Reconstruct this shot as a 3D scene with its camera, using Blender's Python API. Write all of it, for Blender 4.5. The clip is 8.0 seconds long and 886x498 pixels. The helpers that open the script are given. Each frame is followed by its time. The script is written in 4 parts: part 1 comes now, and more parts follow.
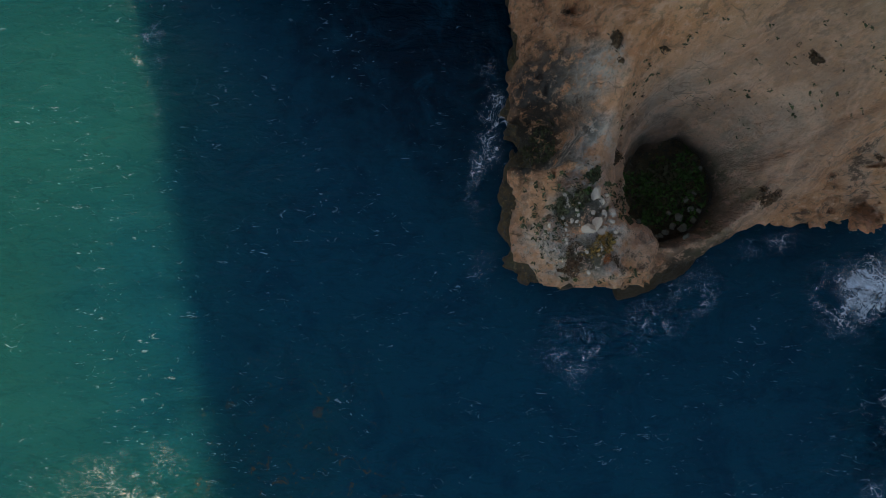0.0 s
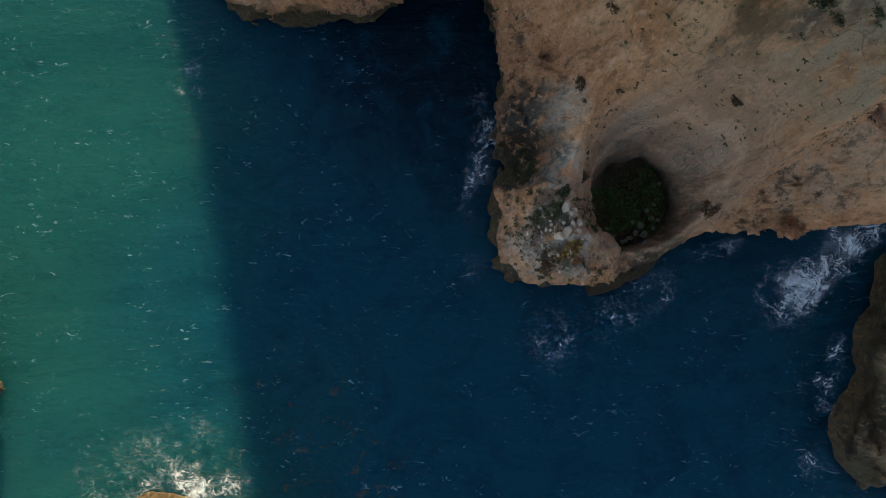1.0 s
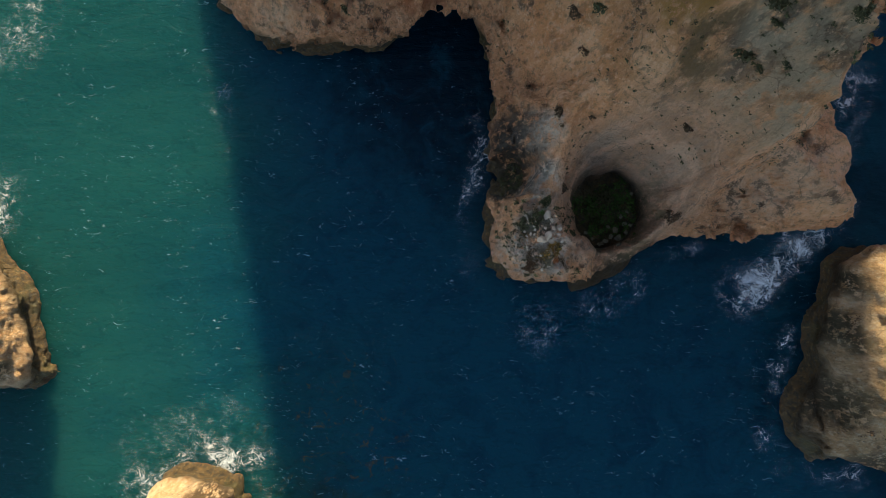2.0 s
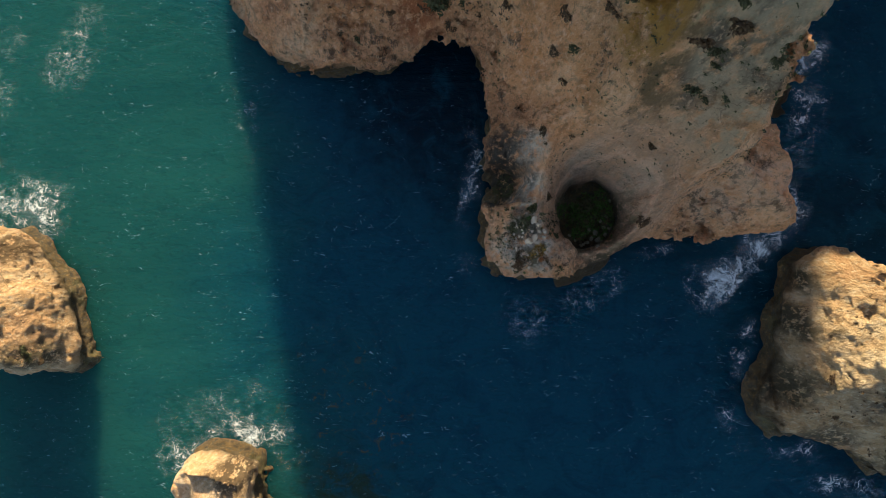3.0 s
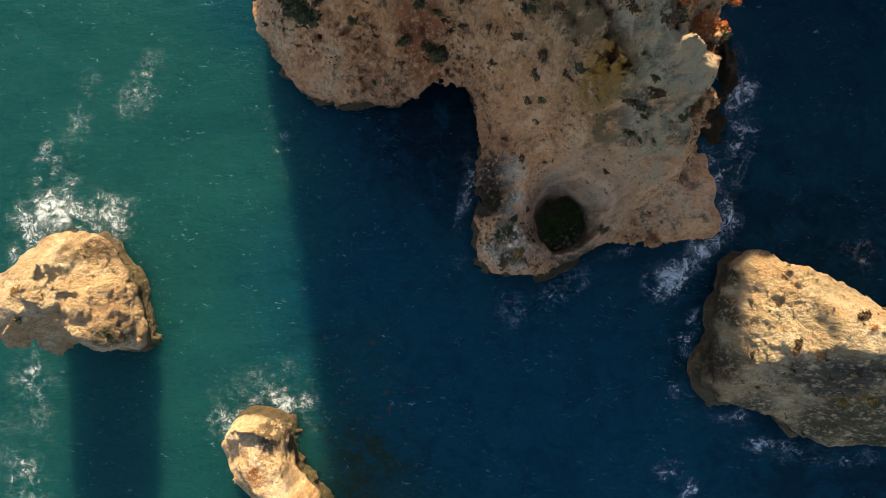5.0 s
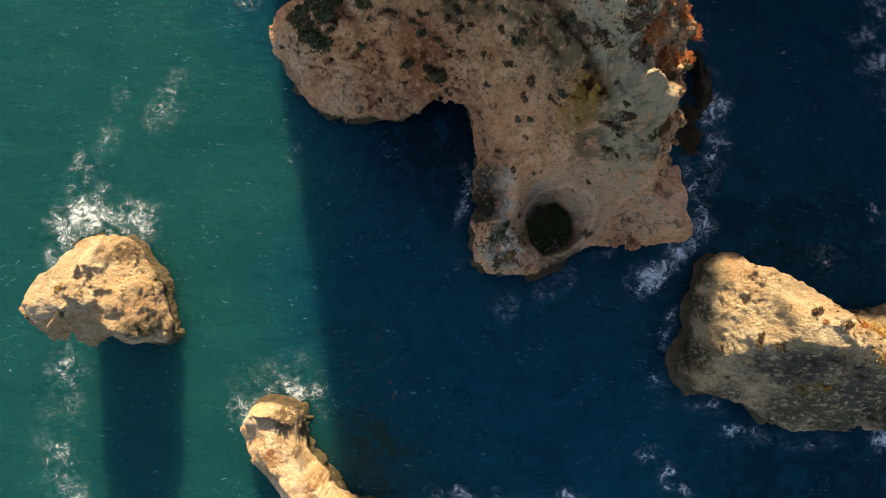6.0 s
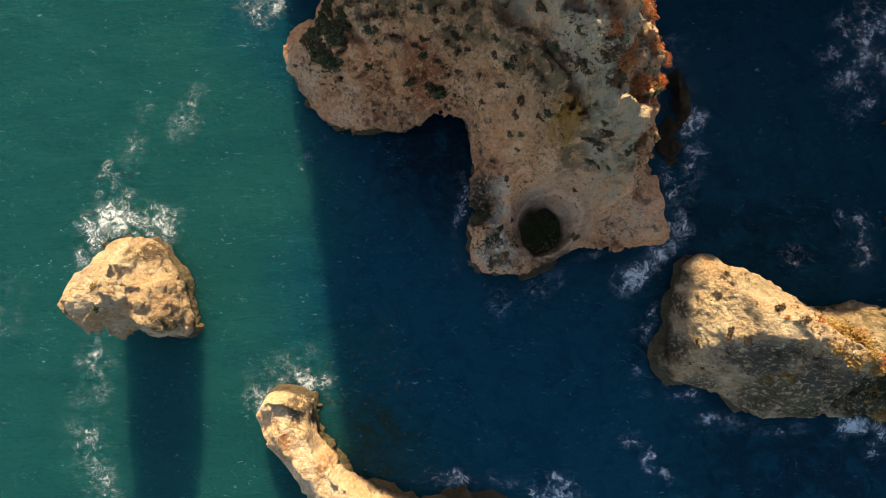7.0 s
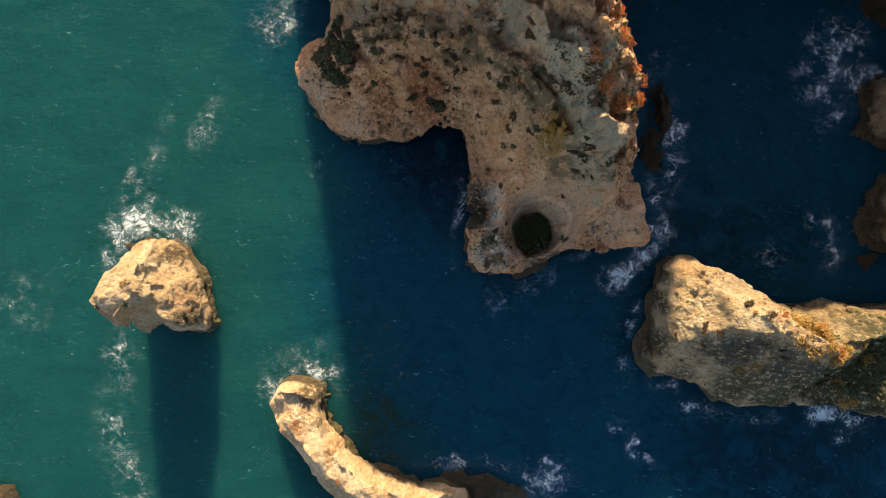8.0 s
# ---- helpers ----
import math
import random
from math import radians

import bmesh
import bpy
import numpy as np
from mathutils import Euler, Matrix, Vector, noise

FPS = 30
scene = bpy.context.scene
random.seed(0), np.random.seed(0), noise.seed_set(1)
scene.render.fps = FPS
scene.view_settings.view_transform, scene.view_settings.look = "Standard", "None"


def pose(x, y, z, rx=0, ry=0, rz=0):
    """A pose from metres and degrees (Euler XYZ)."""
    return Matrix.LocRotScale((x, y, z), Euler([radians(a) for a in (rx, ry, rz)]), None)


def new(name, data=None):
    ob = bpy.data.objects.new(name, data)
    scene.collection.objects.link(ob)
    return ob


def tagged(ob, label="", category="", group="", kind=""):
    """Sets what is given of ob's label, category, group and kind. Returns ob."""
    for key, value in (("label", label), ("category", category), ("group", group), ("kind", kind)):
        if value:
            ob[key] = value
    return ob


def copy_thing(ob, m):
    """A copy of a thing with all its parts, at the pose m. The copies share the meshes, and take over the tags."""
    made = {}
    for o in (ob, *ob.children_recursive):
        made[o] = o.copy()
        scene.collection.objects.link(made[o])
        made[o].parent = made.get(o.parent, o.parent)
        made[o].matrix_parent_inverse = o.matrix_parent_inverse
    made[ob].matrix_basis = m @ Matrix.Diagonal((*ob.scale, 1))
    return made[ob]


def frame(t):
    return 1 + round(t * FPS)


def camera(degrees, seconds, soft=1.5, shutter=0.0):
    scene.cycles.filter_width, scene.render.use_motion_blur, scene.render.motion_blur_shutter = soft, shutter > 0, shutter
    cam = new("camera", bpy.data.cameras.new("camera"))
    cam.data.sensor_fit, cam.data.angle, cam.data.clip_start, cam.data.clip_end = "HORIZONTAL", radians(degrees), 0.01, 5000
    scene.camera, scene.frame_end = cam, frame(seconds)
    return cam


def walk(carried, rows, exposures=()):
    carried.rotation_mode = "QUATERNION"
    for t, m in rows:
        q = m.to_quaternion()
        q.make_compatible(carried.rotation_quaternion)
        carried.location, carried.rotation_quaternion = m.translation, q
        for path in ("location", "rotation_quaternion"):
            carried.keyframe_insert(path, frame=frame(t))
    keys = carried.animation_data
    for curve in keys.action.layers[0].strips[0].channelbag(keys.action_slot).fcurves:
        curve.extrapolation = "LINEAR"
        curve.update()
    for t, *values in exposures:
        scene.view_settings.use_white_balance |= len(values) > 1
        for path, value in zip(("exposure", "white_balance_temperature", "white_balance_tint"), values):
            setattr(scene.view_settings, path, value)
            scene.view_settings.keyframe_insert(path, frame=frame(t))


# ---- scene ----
cam = camera(61.9, 8.0, soft=0.5)
METRES, EYE, TILT, LEAN, TURN = 44.0, 32.5, -90.0, 0.0, 0.0
ROWS = [
    (0.0, 0.0, 0.0, 0.0, -0.0, -0.0, 0.0),
    (0.5, 0.0016, -0.061, 0.0017, -0.01, 0.03, -0.02),
    (1.0, 0.0027, -0.1266, 0.0031, 0.01, 0.03, -0.06),
    (1.5, 0.0031, -0.187, 0.0036, 0.02, 0.05, -0.16),
    (3.0, 0.0038, -0.3768, 0.0041, 0.07, 0.07, -0.3),
    (3.5, 0.004, -0.4366, 0.0033, 0.08, 0.12, -0.35),
    (4.0, 0.0043, -0.5013, 0.0037, 0.08, 0.12, -0.38),
    (4.5, 0.0045, -0.5614, 0.0041, 0.08, 0.15, -0.42),
    (6.0, 0.0059, -0.7469, 0.0075, 0.06, 0.23, -0.55),
    (6.5, 0.0069, -0.8121, 0.0096, 0.07, 0.2, -0.59),
    (7.0, 0.0077, -0.8727, 0.0109, 0.08, 0.2, -0.63),
    (7.5, 0.0082, -0.9386, 0.0121, 0.07, 0.19, -0.67),
    (8.0, 0.0087, -0.9998, 0.0131, 0.07, 0.19, -0.7),
]
walk(cam, [(t, pose(0, 0, EYE, TILT, LEAN, TURN) @ pose(METRES * x, METRES * y, METRES * z, 90 + pitch, roll, yaw)) for t, x, y, z, yaw, pitch, roll in ROWS],
     [(0.0, 1.25, 7000, 10), (8.0, 1.25, 7000, 10)])

# ---- world, sun ----
SUN_EL, SUN_SIDE = 25.0, 0.115         # elevation; eastward drift of the shadows per metre southward
sun_dir = Vector((-SUN_SIDE, 1.0, 0.0)).normalized() * math.cos(radians(SUN_EL)) + Vector((0, 0, math.sin(radians(SUN_EL))))
world = bpy.data.worlds.new("sky")
scene.world = world
world.use_nodes = True
wn = world.node_tree.nodes
sky = wn.new("ShaderNodeTexSky")
sky.sky_type, sky.sun_disc = "NISHITA", False
sky.sun_elevation = radians(SUN_EL)
sky.sun_rotation = math.atan2(sun_dir.x, sun_dir.y)
world.node_tree.links.new(sky.outputs[0], wn["Background"].inputs[0])
wn["Background"].inputs[1].default_value = 0.125
sun = new("sun", bpy.data.lights.new("sun", "SUN"))
sun.data.energy, sun.data.angle, sun.data.color = 5.0, radians(1.5), (1.0, 0.86, 0.57)
sun.matrix_world = Matrix.Translation((0, 60, 60)) @ sun_dir.to_track_quat("Z", "Y").to_matrix().to_4x4()


# ---- noise on arrays ----
def lattice(i, j, k, seed):
    h = (i * 374761393 + j * 668265263 + k * 2147483647 + seed * 974634777) & 0xFFFFFFFF
    h = ((h ^ (h >> 13)) * 1274126177) & 0xFFFFFFFF
    h = ((h ^ (h >> 16)) * 2246822519) & 0xFFFFFFFF
    return ((h ^ (h >> 15)) & 0xFFFF).astype(np.float32) / 32767.5 - 1.0


def vnoise(x, y, z, seed=0):
    """Smooth value noise in -1..1 on arrays of places."""
    xi, yi, zi = np.floor(x), np.floor(y), np.floor(z)
    u, v, w = (x - xi).astype(np.float32), (y - yi).astype(np.float32), (z - zi).astype(np.float32)
    u, v, w = u * u * (3 - 2 * u), v * v * (3 - 2 * v), w * w * (3 - 2 * w)
    i, j, k = xi.astype(np.int64), yi.astype(np.int64), zi.astype(np.int64)
    out = 0
    for a in (0, 1):
        for b in (0, 1):
            for c in (0, 1):
                wt = (u if a else 1 - u) * (v if b else 1 - v) * (w if c else 1 - w)
                out = out + wt * lattice(i + a, j + b, k + c, seed)
    return out


def fbm(x, y, z, size, octaves, seed=0):
    out, amp = 0, 1.0
    for o in range(octaves):
        out = out + amp * vnoise(x / size, y / size, z / size, seed + 17 * o)
        size, amp = size * 0.5, amp * 0.5
    return out


# ---- solid rock from a field ----
def surface_nets(f, origin, res):
    """The zero surface of the field f (positive inside) as vertices and quads."""
    nx, ny, nz = f.shape
    ins = f > 0
    corners = [(a, b, c) for a in (0, 1) for b in (0, 1) for c in (0, 1)]

    def at(c, arr):
        return arr[c[0]:nx - 1 + c[0], c[1]:ny - 1 + c[1], c[2]:nz - 1 + c[2]]
    count = np.zeros((nx - 1, ny - 1, nz - 1), np.int8)
    for c in corners:
        count += at(c, ins)
    cells = np.argwhere((count > 0) & (count < 8))
    ids = np.full(count.shape, -1, np.int64)
    ids[tuple(cells.T)] = np.arange(len(cells))
    total, hits = np.zeros((len(cells), 3)), np.zeros(len(cells))
    for c in corners:
        for axis in range(3):
            if c[axis]:
                continue
            d = list(c)
            d[axis] = 1
            fa = f[tuple((cells + c).T)].astype(np.float64)
            fb = f[tuple((cells + d).T)].astype(np.float64)
            cross = (fa > 0) != (fb > 0)
            s = np.where(cross, fa / np.where(cross, fa - fb, 1), 0)
            p = np.array(c, float)[None, :].repeat(len(cells), 0)
            p[:, axis] = s
            total += p * cross[:, None]
            hits += cross
    verts = (cells + total / hits[:, None]) * res + np.array(origin)
    quads = []
    for axis in range(3):
        o1, o2 = [a for a in range(3) if a != axis]
        lo = [slice(1, n - 1) for n in (nx, ny, nz)]
        hi = list(lo)
        lo[axis], hi[axis] = slice(0, (nx, ny, nz)[axis] - 1), slice(1, (nx, ny, nz)[axis])
        a, b = ins[tuple(lo)], ins[tuple(hi)]
        e = np.argwhere(a != b)
        up = a[tuple(e.T)]
        off = np.ones(3, np.int64)
        off[axis] = 0
        e = e + off

        def cell(d1, d2):
            q = e.copy()
            q[:, o1] -= d1
            q[:, o2] -= d2
            return ids[tuple(q.T)]
        quad = np.stack([cell(1, 1), cell(0, 1), cell(0, 0), cell(1, 0)], 1)
        flip = up if axis != 1 else ~up
        quad = np.where(flip[:, None], quad, quad[:, ::-1])
        quads.append(quad)
    return verts, np.concatenate(quads)


def largest(count, quads):
    """Which quads belong to the largest connected piece."""
    lab = np.arange(count)
    a, b = quads[:, [0, 1, 2, 3]].ravel(), quads[:, [1, 2, 3, 0]].ravel()
    while True:
        m = np.minimum(lab[a], lab[b])
        nxt = lab.copy()
        np.minimum.at(nxt, a, m)
        np.minimum.at(nxt, b, m)
        nxt = nxt[nxt[nxt]]
        if (nxt == lab).all():
            break
        lab = nxt
    q = lab[quads[:, 0]]
    return q == np.bincount(q).argmax()


def inside_distance(x, y, outline):
    """Distance to the outline on the plan, positive inside."""
    d, odd = np.full(x.shape, 1e9), np.zeros(x.shape, bool)
    n = len(outline)
    for i in range(n):
        (ax, ay), (bx, by) = outline[i], outline[(i + 1) % n]
        t = np.clip(((x - ax) * (bx - ax) + (y - ay) * (by - ay)) / ((bx - ax) ** 2 + (by - ay) ** 2), 0, 1)
        d = np.minimum(d, np.hypot(x - ax - t * (bx - ax), y - ay - t * (by - ay)))
        if ay != by:
            odd ^= ((ay > y) != (by > y)) & (x < (bx - ax) * (y - ay) / (by - ay) + ax)
    return np.where(odd, d, -d)


def crest(x, y, a, b, slope, flat=0.6):
    """Height of the ridge from a to b, falling off sideways."""
    t = np.clip(((x - a[0]) * (b[0] - a[0]) + (y - a[1]) * (b[1] - a[1])) / ((b[0] - a[0]) ** 2 + (b[1] - a[1]) ** 2), 0, 1)
    d = np.hypot(x - a[0] - t * (b[0] - a[0]), y - a[1] - t * (b[1] - a[1]))
    return a[2] + t * (b[2] - a[2]) - slope * np.maximum(0, d - flat)


def ridge(x, y, crests, north, south, flat=0.6):
    """The highest of a chain of crests from west to east, with a slope for either side."""
    line = np.interp(x, [c[0] for c in crests], [c[1] for c in crests])
    slope = south + (north - south) * np.clip((y - line) / 1.5 + 0.5, 0, 1)
    h = -99.0
    for a, b in zip(crests, crests[1:]):
        h = np.maximum(h, crest(x, y, a, b, slope, flat))
    return h


def mesh_object(name, verts, faces, material, parent=None, label="", smooth=True):
    me = bpy.data.meshes.new(name)
    verts, faces = np.asarray(verts, np.float32), np.asarray(faces, np.int32)
    me.vertices.add(len(verts))
    me.vertices.foreach_set("co", verts.ravel())
    k = faces.shape[1]
    me.loops.add(faces.size)
    me.loops.foreach_set("vertex_index", faces.ravel())
    me.polygons.add(len(faces))
    me.polygons.foreach_set("loop_start", np.arange(0, faces.size, k, dtype=np.int32))
    me.polygons.foreach_set("use_smooth", np.full(len(faces), smooth))
    me.update(calc_edges=True)
    me.validate()
    me.materials.append(material)
    ob = new(name, me)
    if parent:
        ob.parent = parent
    if label:
        ob["label"] = label
    return ob


GROUND = []                            # surfaces to stand small things on: origin, step, heights


def rock(name, outline, heights, lo, hi, res, material, seed, carve=None, rough=1.0, batter=0.06, belt=True, crag=1.0, calm=None, dip=(0.05, 0.1), knobs=1.0, blocks=1.0, wave=1.0):
    """One standing rock: outline on the plan, heights(x, y, d), hollowed by carve, weathered in layers."""
    xs, ys, zs = (np.arange(a, b + res, res) for a, b in zip(lo, hi))
    X, Y = np.meshgrid(xs, ys, indexing="ij")
    wob = 0.35 * wave * fbm(X, Y, X * 0, 3.5, 3, seed)
    d = inside_distance(X, Y, outline) + wob * rough
    T = heights(X, Y, d) + 0.5 * rough * crag * fbm(X, Y, X * 0 + 5, 4.0, 3, seed + 3)
    gx, gy = np.gradient(T, res)
    norm = np.sqrt(1 + np.minimum(gx * gx + gy * gy, 16))
    Z = zs[None, None, :]
    f = np.minimum(((T / norm)[:, :, None] - Z / norm[:, :, None]), d[:, :, None] - batter * Z).astype(np.float32)
    band = np.argwhere(np.abs(f) < 2.2)
    x, y, z = xs[band[:, 0]], ys[band[:, 1]], zs[band[:, 2]]
    layer = z + dip[0] * x + dip[1] * y + 0.35 * fbm(x, y, z, 5.0, 2, seed + 5)
    bed = vnoise(layer * 0 + 3, layer * 0, layer / 1.3, seed + 7) * 0.65 + vnoise(layer * 0, layer * 0 + 9, layer / 0.5, seed + 8) * 0.2
    # smooth faces and craggy stretches alternate
    rug = np.clip(0.8 + 0.9 * fbm(x, y, z, 5.0, 2, seed + 27), 0.35, 1.4)
    n = 0.34 * fbm(x, y, z, 2.6, 3, seed + 11) + 0.34 * bed * (0.5 + 0.5 * rug)
    crack = np.abs(fbm(x, y, z * 0.6, 2.6, 3, seed + 13))
    lump = 0.14 * fbm(x, y, z, 0.7, 2, seed + 15) - 0.6 * np.abs(fbm(x, y, z, 1.7, 4, seed + 16)) + 0.09 * vnoise(x / 0.34, y / 0.34, z / 0.34, seed + 19) - 0.16 * np.clip(vnoise(x / 0.8, y / 0.8, z / 0.8, seed + 14) - 0.35, 0, 1)
    n = n + knobs * rug * (lump + 0.18) - 0.3 * np.clip(1 - crack / 0.04, 0, 1) * np.clip(rug, 0.3, 1)
    n = n - 0.38 * np.exp(-((z - 0.75) / 0.6) ** 2) + 0.15 * np.exp(-((z + 0.1) / 0.5) ** 2)
    # broken blocks with sharp edges
    q = fbm(x, y, z * 0.8, 2.1, 3, seed + 23)
    n = n + blocks * (0.35 + 0.6 * rug) * (np.floor(q * 3.5) / 3.5 - q) + 0.1
    if calm:
        n = n * np.clip(np.hypot(x - calm[0], y - calm[1]) / calm[2], 0.25, 1)
    f[tuple(band.T)] += (rough * crag * n).astype(np.float32)
    if carve:
        f = np.minimum(f, carve(X[:, :, None], Y[:, :, None], Z)
                       + 0.25 * fbm(X, Y, X * 0, 1.4, 3, seed + 21)[:, :, None].astype(np.float32))
    f[:, :, 0] = np.minimum(f[:, :, 0], -0.01)
    f[0], f[-1], f[:, 0], f[:, -1] = -1, -1, -1, -1
    verts, quads = surface_nets(f, (lo[0], lo[1], lo[2]), res)
    quads = quads[largest(len(verts), quads)]
    top = zs[f.shape[2] - 1 - np.argmax(f[:, :, ::-1] > 0, axis=2)]
    top = np.where((f > 0).any(axis=2), top, -1)
    GROUND.append((lo, res, top))
    if not belt:
        used, inv = np.unique(quads, return_inverse=True)
        return mesh_object(name, verts[used], inv.reshape(quads.shape), material)
    mid = verts[quads].mean(axis=1)
    line = 1.15 + 0.5 * fbm(mid[:, 0], mid[:, 1], mid[:, 2] * 0, 2.5, 3, seed + 31)
    low = mid[:, 2] < line
    ob = part_of(name, verts, quads, ~low, material)
    part_of("tide_belt", verts, quads, low, WEED, ob, "dark brown weed and barnacle belt, wet")
    return ob


def part_of(name, verts, quads, mask, material, parent=None, label=""):
    """The chosen faces as a mesh of their own."""
    q = quads[mask]
    used, inv = np.unique(q, return_inverse=True)
    return mesh_object(name, verts[used], inv.reshape(q.shape), material, parent, label)


def ground_at(x, y):
    best = -1.0
    for lo, res, top in GROUND:
        i, j = int(round((x - lo[0]) / res)), int(round((y - lo[1]) / res))
        if 0 <= i < top.shape[0] and 0 <= j < top.shape[1]:
            best = max(best, float(top[i, j]))
    return best


# ---- materials ----
class Nodes:
    def __init__(self, name):
        self.m = bpy.data.materials.new(name)
        self.m.use_nodes = True
        self.t = self.m.node_tree
        self.bsdf = self.t.nodes["Principled BSDF"]
        self.pos = self.t.nodes.new("ShaderNodeNewGeometry").outputs["Position"]
        self.grain = self.pos

    def link(self, a, b):
        self.t.links.new(a, b)

    def node(self, kind, **inputs):
        n = self.t.nodes.new(kind)
        for k, v in inputs.items():
            s = n.inputs[k.replace("_", " ")]
            if isinstance(v, bpy.types.NodeSocket):
                self.link(v, s)
            else:
                s.default_value = v
        return n

    def noise(self, scale, detail=4.0, rough=0.55, vector=None, distortion=0.0):
        return self.node("ShaderNodeTexNoise", Vector=vector or self.grain, Scale=scale, Detail=detail, Roughness=rough, Distortion=distortion).outputs["Fac"]

    def step(self, value, a, b, lo=0.0, hi=1.0):
        n = self.node("ShaderNodeMapRange", Value=value, From_Min=a, From_Max=b, To_Min=lo, To_Max=hi)
        n.interpolation_type = "SMOOTHSTEP"
        return n.outputs[0]

    def math(self, op, a, b=0.0, c=0.0):
        n = self.t.nodes.new("ShaderNodeMath")
        n.operation = op
        for s, v in zip(n.inputs, (a, b, c)):
            if isinstance(v, bpy.types.NodeSocket):
                self.link(v, s)
            else:
                s.default_value = v
        return n.outputs[0]

    def mix(self, fac, a, b):
        n = self.t.nodes.new("ShaderNodeMix")
        n.data_type = "RGBA"
        for s, v in ((n.inputs[0], fac), (n.inputs[6], a), (n.inputs[7], b)):
            if isinstance(v, bpy.types.NodeSocket):
                self.link(v, s)
            else:
                s.default_value = (*v, 1) if isinstance(v, tuple) else v
        return n.outputs[2]

    def axis(self, i):
        return self.node("ShaderNodeSeparateXYZ", Vector=self.pos).outputs[i]

    def near(self, x, y, radius, soft=0.5):
        """1 within radius of the place on the plan, ragged at the edge."""
        p = self.node("ShaderNodeCombineXYZ", X=self.axis(0), Y=self.axis(1), Z=0.0).outputs[0]
        d = self.node("ShaderNodeVectorMath")
        d.operation = "DISTANCE"
        self.link(p, d.inputs[0])
        d.inputs[1].default_value = (x, y, 0)
        r = self.math("ADD", d.outputs["Value"], self.math("MULTIPLY", self.math("SUBTRACT", self.noise(0.9), 0.5), radius * 1.6))
        return self.step(r, radius * (1 + soft), radius * (1 - soft))

    def finish(self, color, rough, height=None, distance=0.05, strength=1.0):
        self.link(color, self.bsdf.inputs["Base Color"])
        if isinstance(rough, bpy.types.NodeSocket):
            self.link(rough, self.bsdf.inputs["Roughness"])
        else:
            self.bsdf.inputs["Roughness"].default_value = rough
        if height is not None:
            b = self.node("ShaderNodeBump", Height=height, Distance=distance, Strength=strength)
            self.link(b.outputs[0], self.bsdf.inputs["Normal"])
        return self.m


def limestone(name, tint=(1, 1, 1), lichen=0.5, patches=(), beds=0.0, beds_from=11.0, iron=0.1, strata=False, bowl=None):
    n = Nodes(name)
    # rain has drawn the grain out down the slopes
    m = n.node("ShaderNodeMapping", Vector=n.pos)
    m.inputs["Scale"].default_value = (1.0, 1.0, 0.4)
    n.grain = m.outputs[0]
    t = lambda c: tuple(a * b for a, b in zip(c, tint))
    big, mid, fine = n.noise(0.16, 5), n.noise(0.6, 6, 0.6), n.noise(4.0, 9, 0.72)
    rugged = n.step(n.noise(0.24, 5, 0.6), 0.46, 0.6)
    col = n.mix(n.step(big, 0.4, 0.62), t((0.68, 0.42, 0.22)), t((0.74, 0.4, 0.18)))
    col = n.mix(n.step(mid, 0.45, 0.64, 0, 0.75), col, t((0.88, 0.62, 0.38)))
    col = n.mix(n.step(n.noise(1.7, 7, 0.68), 0.5, 0.66, 0, 0.4), col, t((0.6, 0.3, 0.12)))
    col = n.mix(n.step(n.noise(2.3, 7, 0.7), 0.52, 0.66, 0, 0.45), col, t((0.93, 0.74, 0.52)))
    col = n.mix(n.step(n.noise(0.35, 6), 0.54, 0.68, 0, 0.7), col, t((0.58, 0.28, 0.12)))
    # iron-stained lower beds
    foot = n.step(n.math("ADD", n.axis(2), n.math("MULTIPLY", n.math("SUBTRACT", n.noise(0.3, 6), 0.5), 9.0)), 12.0, 5.0, 0, iron)
    col = n.mix(foot, col, t((0.76, 0.45, 0.25)))
    if beds:
        # grey marl and ochre beds, dipping gently
        lay = n.math("ADD", n.axis(2), n.math("ADD", n.math("MULTIPLY", n.axis(0), 0.05), n.math("MULTIPLY", n.axis(1), 0.1)))
        lay = n.math("ADD", lay, n.math("MULTIPLY", n.math("SUBTRACT", n.noise(0.25, 5), 0.5), 4.0))
        v = n.node("ShaderNodeCombineXYZ", X=0.0, Y=0.0, Z=lay).outputs[0]
        seam = n.noise(0.3, 3, 0.6, v)
        high = n.step(n.math("ADD", n.axis(2), n.math("MULTIPLY", n.math("SUBTRACT", big, 0.5), 6.0)), beds_from, beds_from + 7.0, 0, beds)
        col = n.mix(n.math("MULTIPLY", n.step(seam, 0.5, 0.57), high), col, (0.74, 0.56, 0.36))
        col = n.mix(n.math("MULTIPLY", n.step(seam, 0.47, 0.41), high), col, (0.42, 0.25, 0.09))
        col = n.mix(n.math("MULTIPLY", n.step(n.noise(0.7, 5, vector=v), 0.53, 0.62), high), col, (0.2, 0.15, 0.09))
    for x, y, r, c in [p for p in patches if p[3][2] > 0.06 and max(p[3]) > 0.14]:
        col = n.mix(n.math("MULTIPLY", n.near(x, y, r), n.step(n.noise(1.3, 6, 0.65), 0.36, 0.56)), col, c)
    worn = n.math("MULTIPLY_ADD", rugged, 0.65, 0.35)
    dark = n.math("MULTIPLY", n.math("MULTIPLY", n.step(n.noise(1.3, 9, 0.74), 0.53, 0.6), lichen), worn)
    col = n.mix(dark, col, t((0.1, 0.07, 0.048)))
    col = n.mix(n.step(fine, 0.53, 0.64, 0, 0.5), col, t((0.22, 0.14, 0.08)))
    col = n.mix(n.step(fine, 0.47, 0.37, 0, 0.6), col, t((0.9, 0.7, 0.48)))
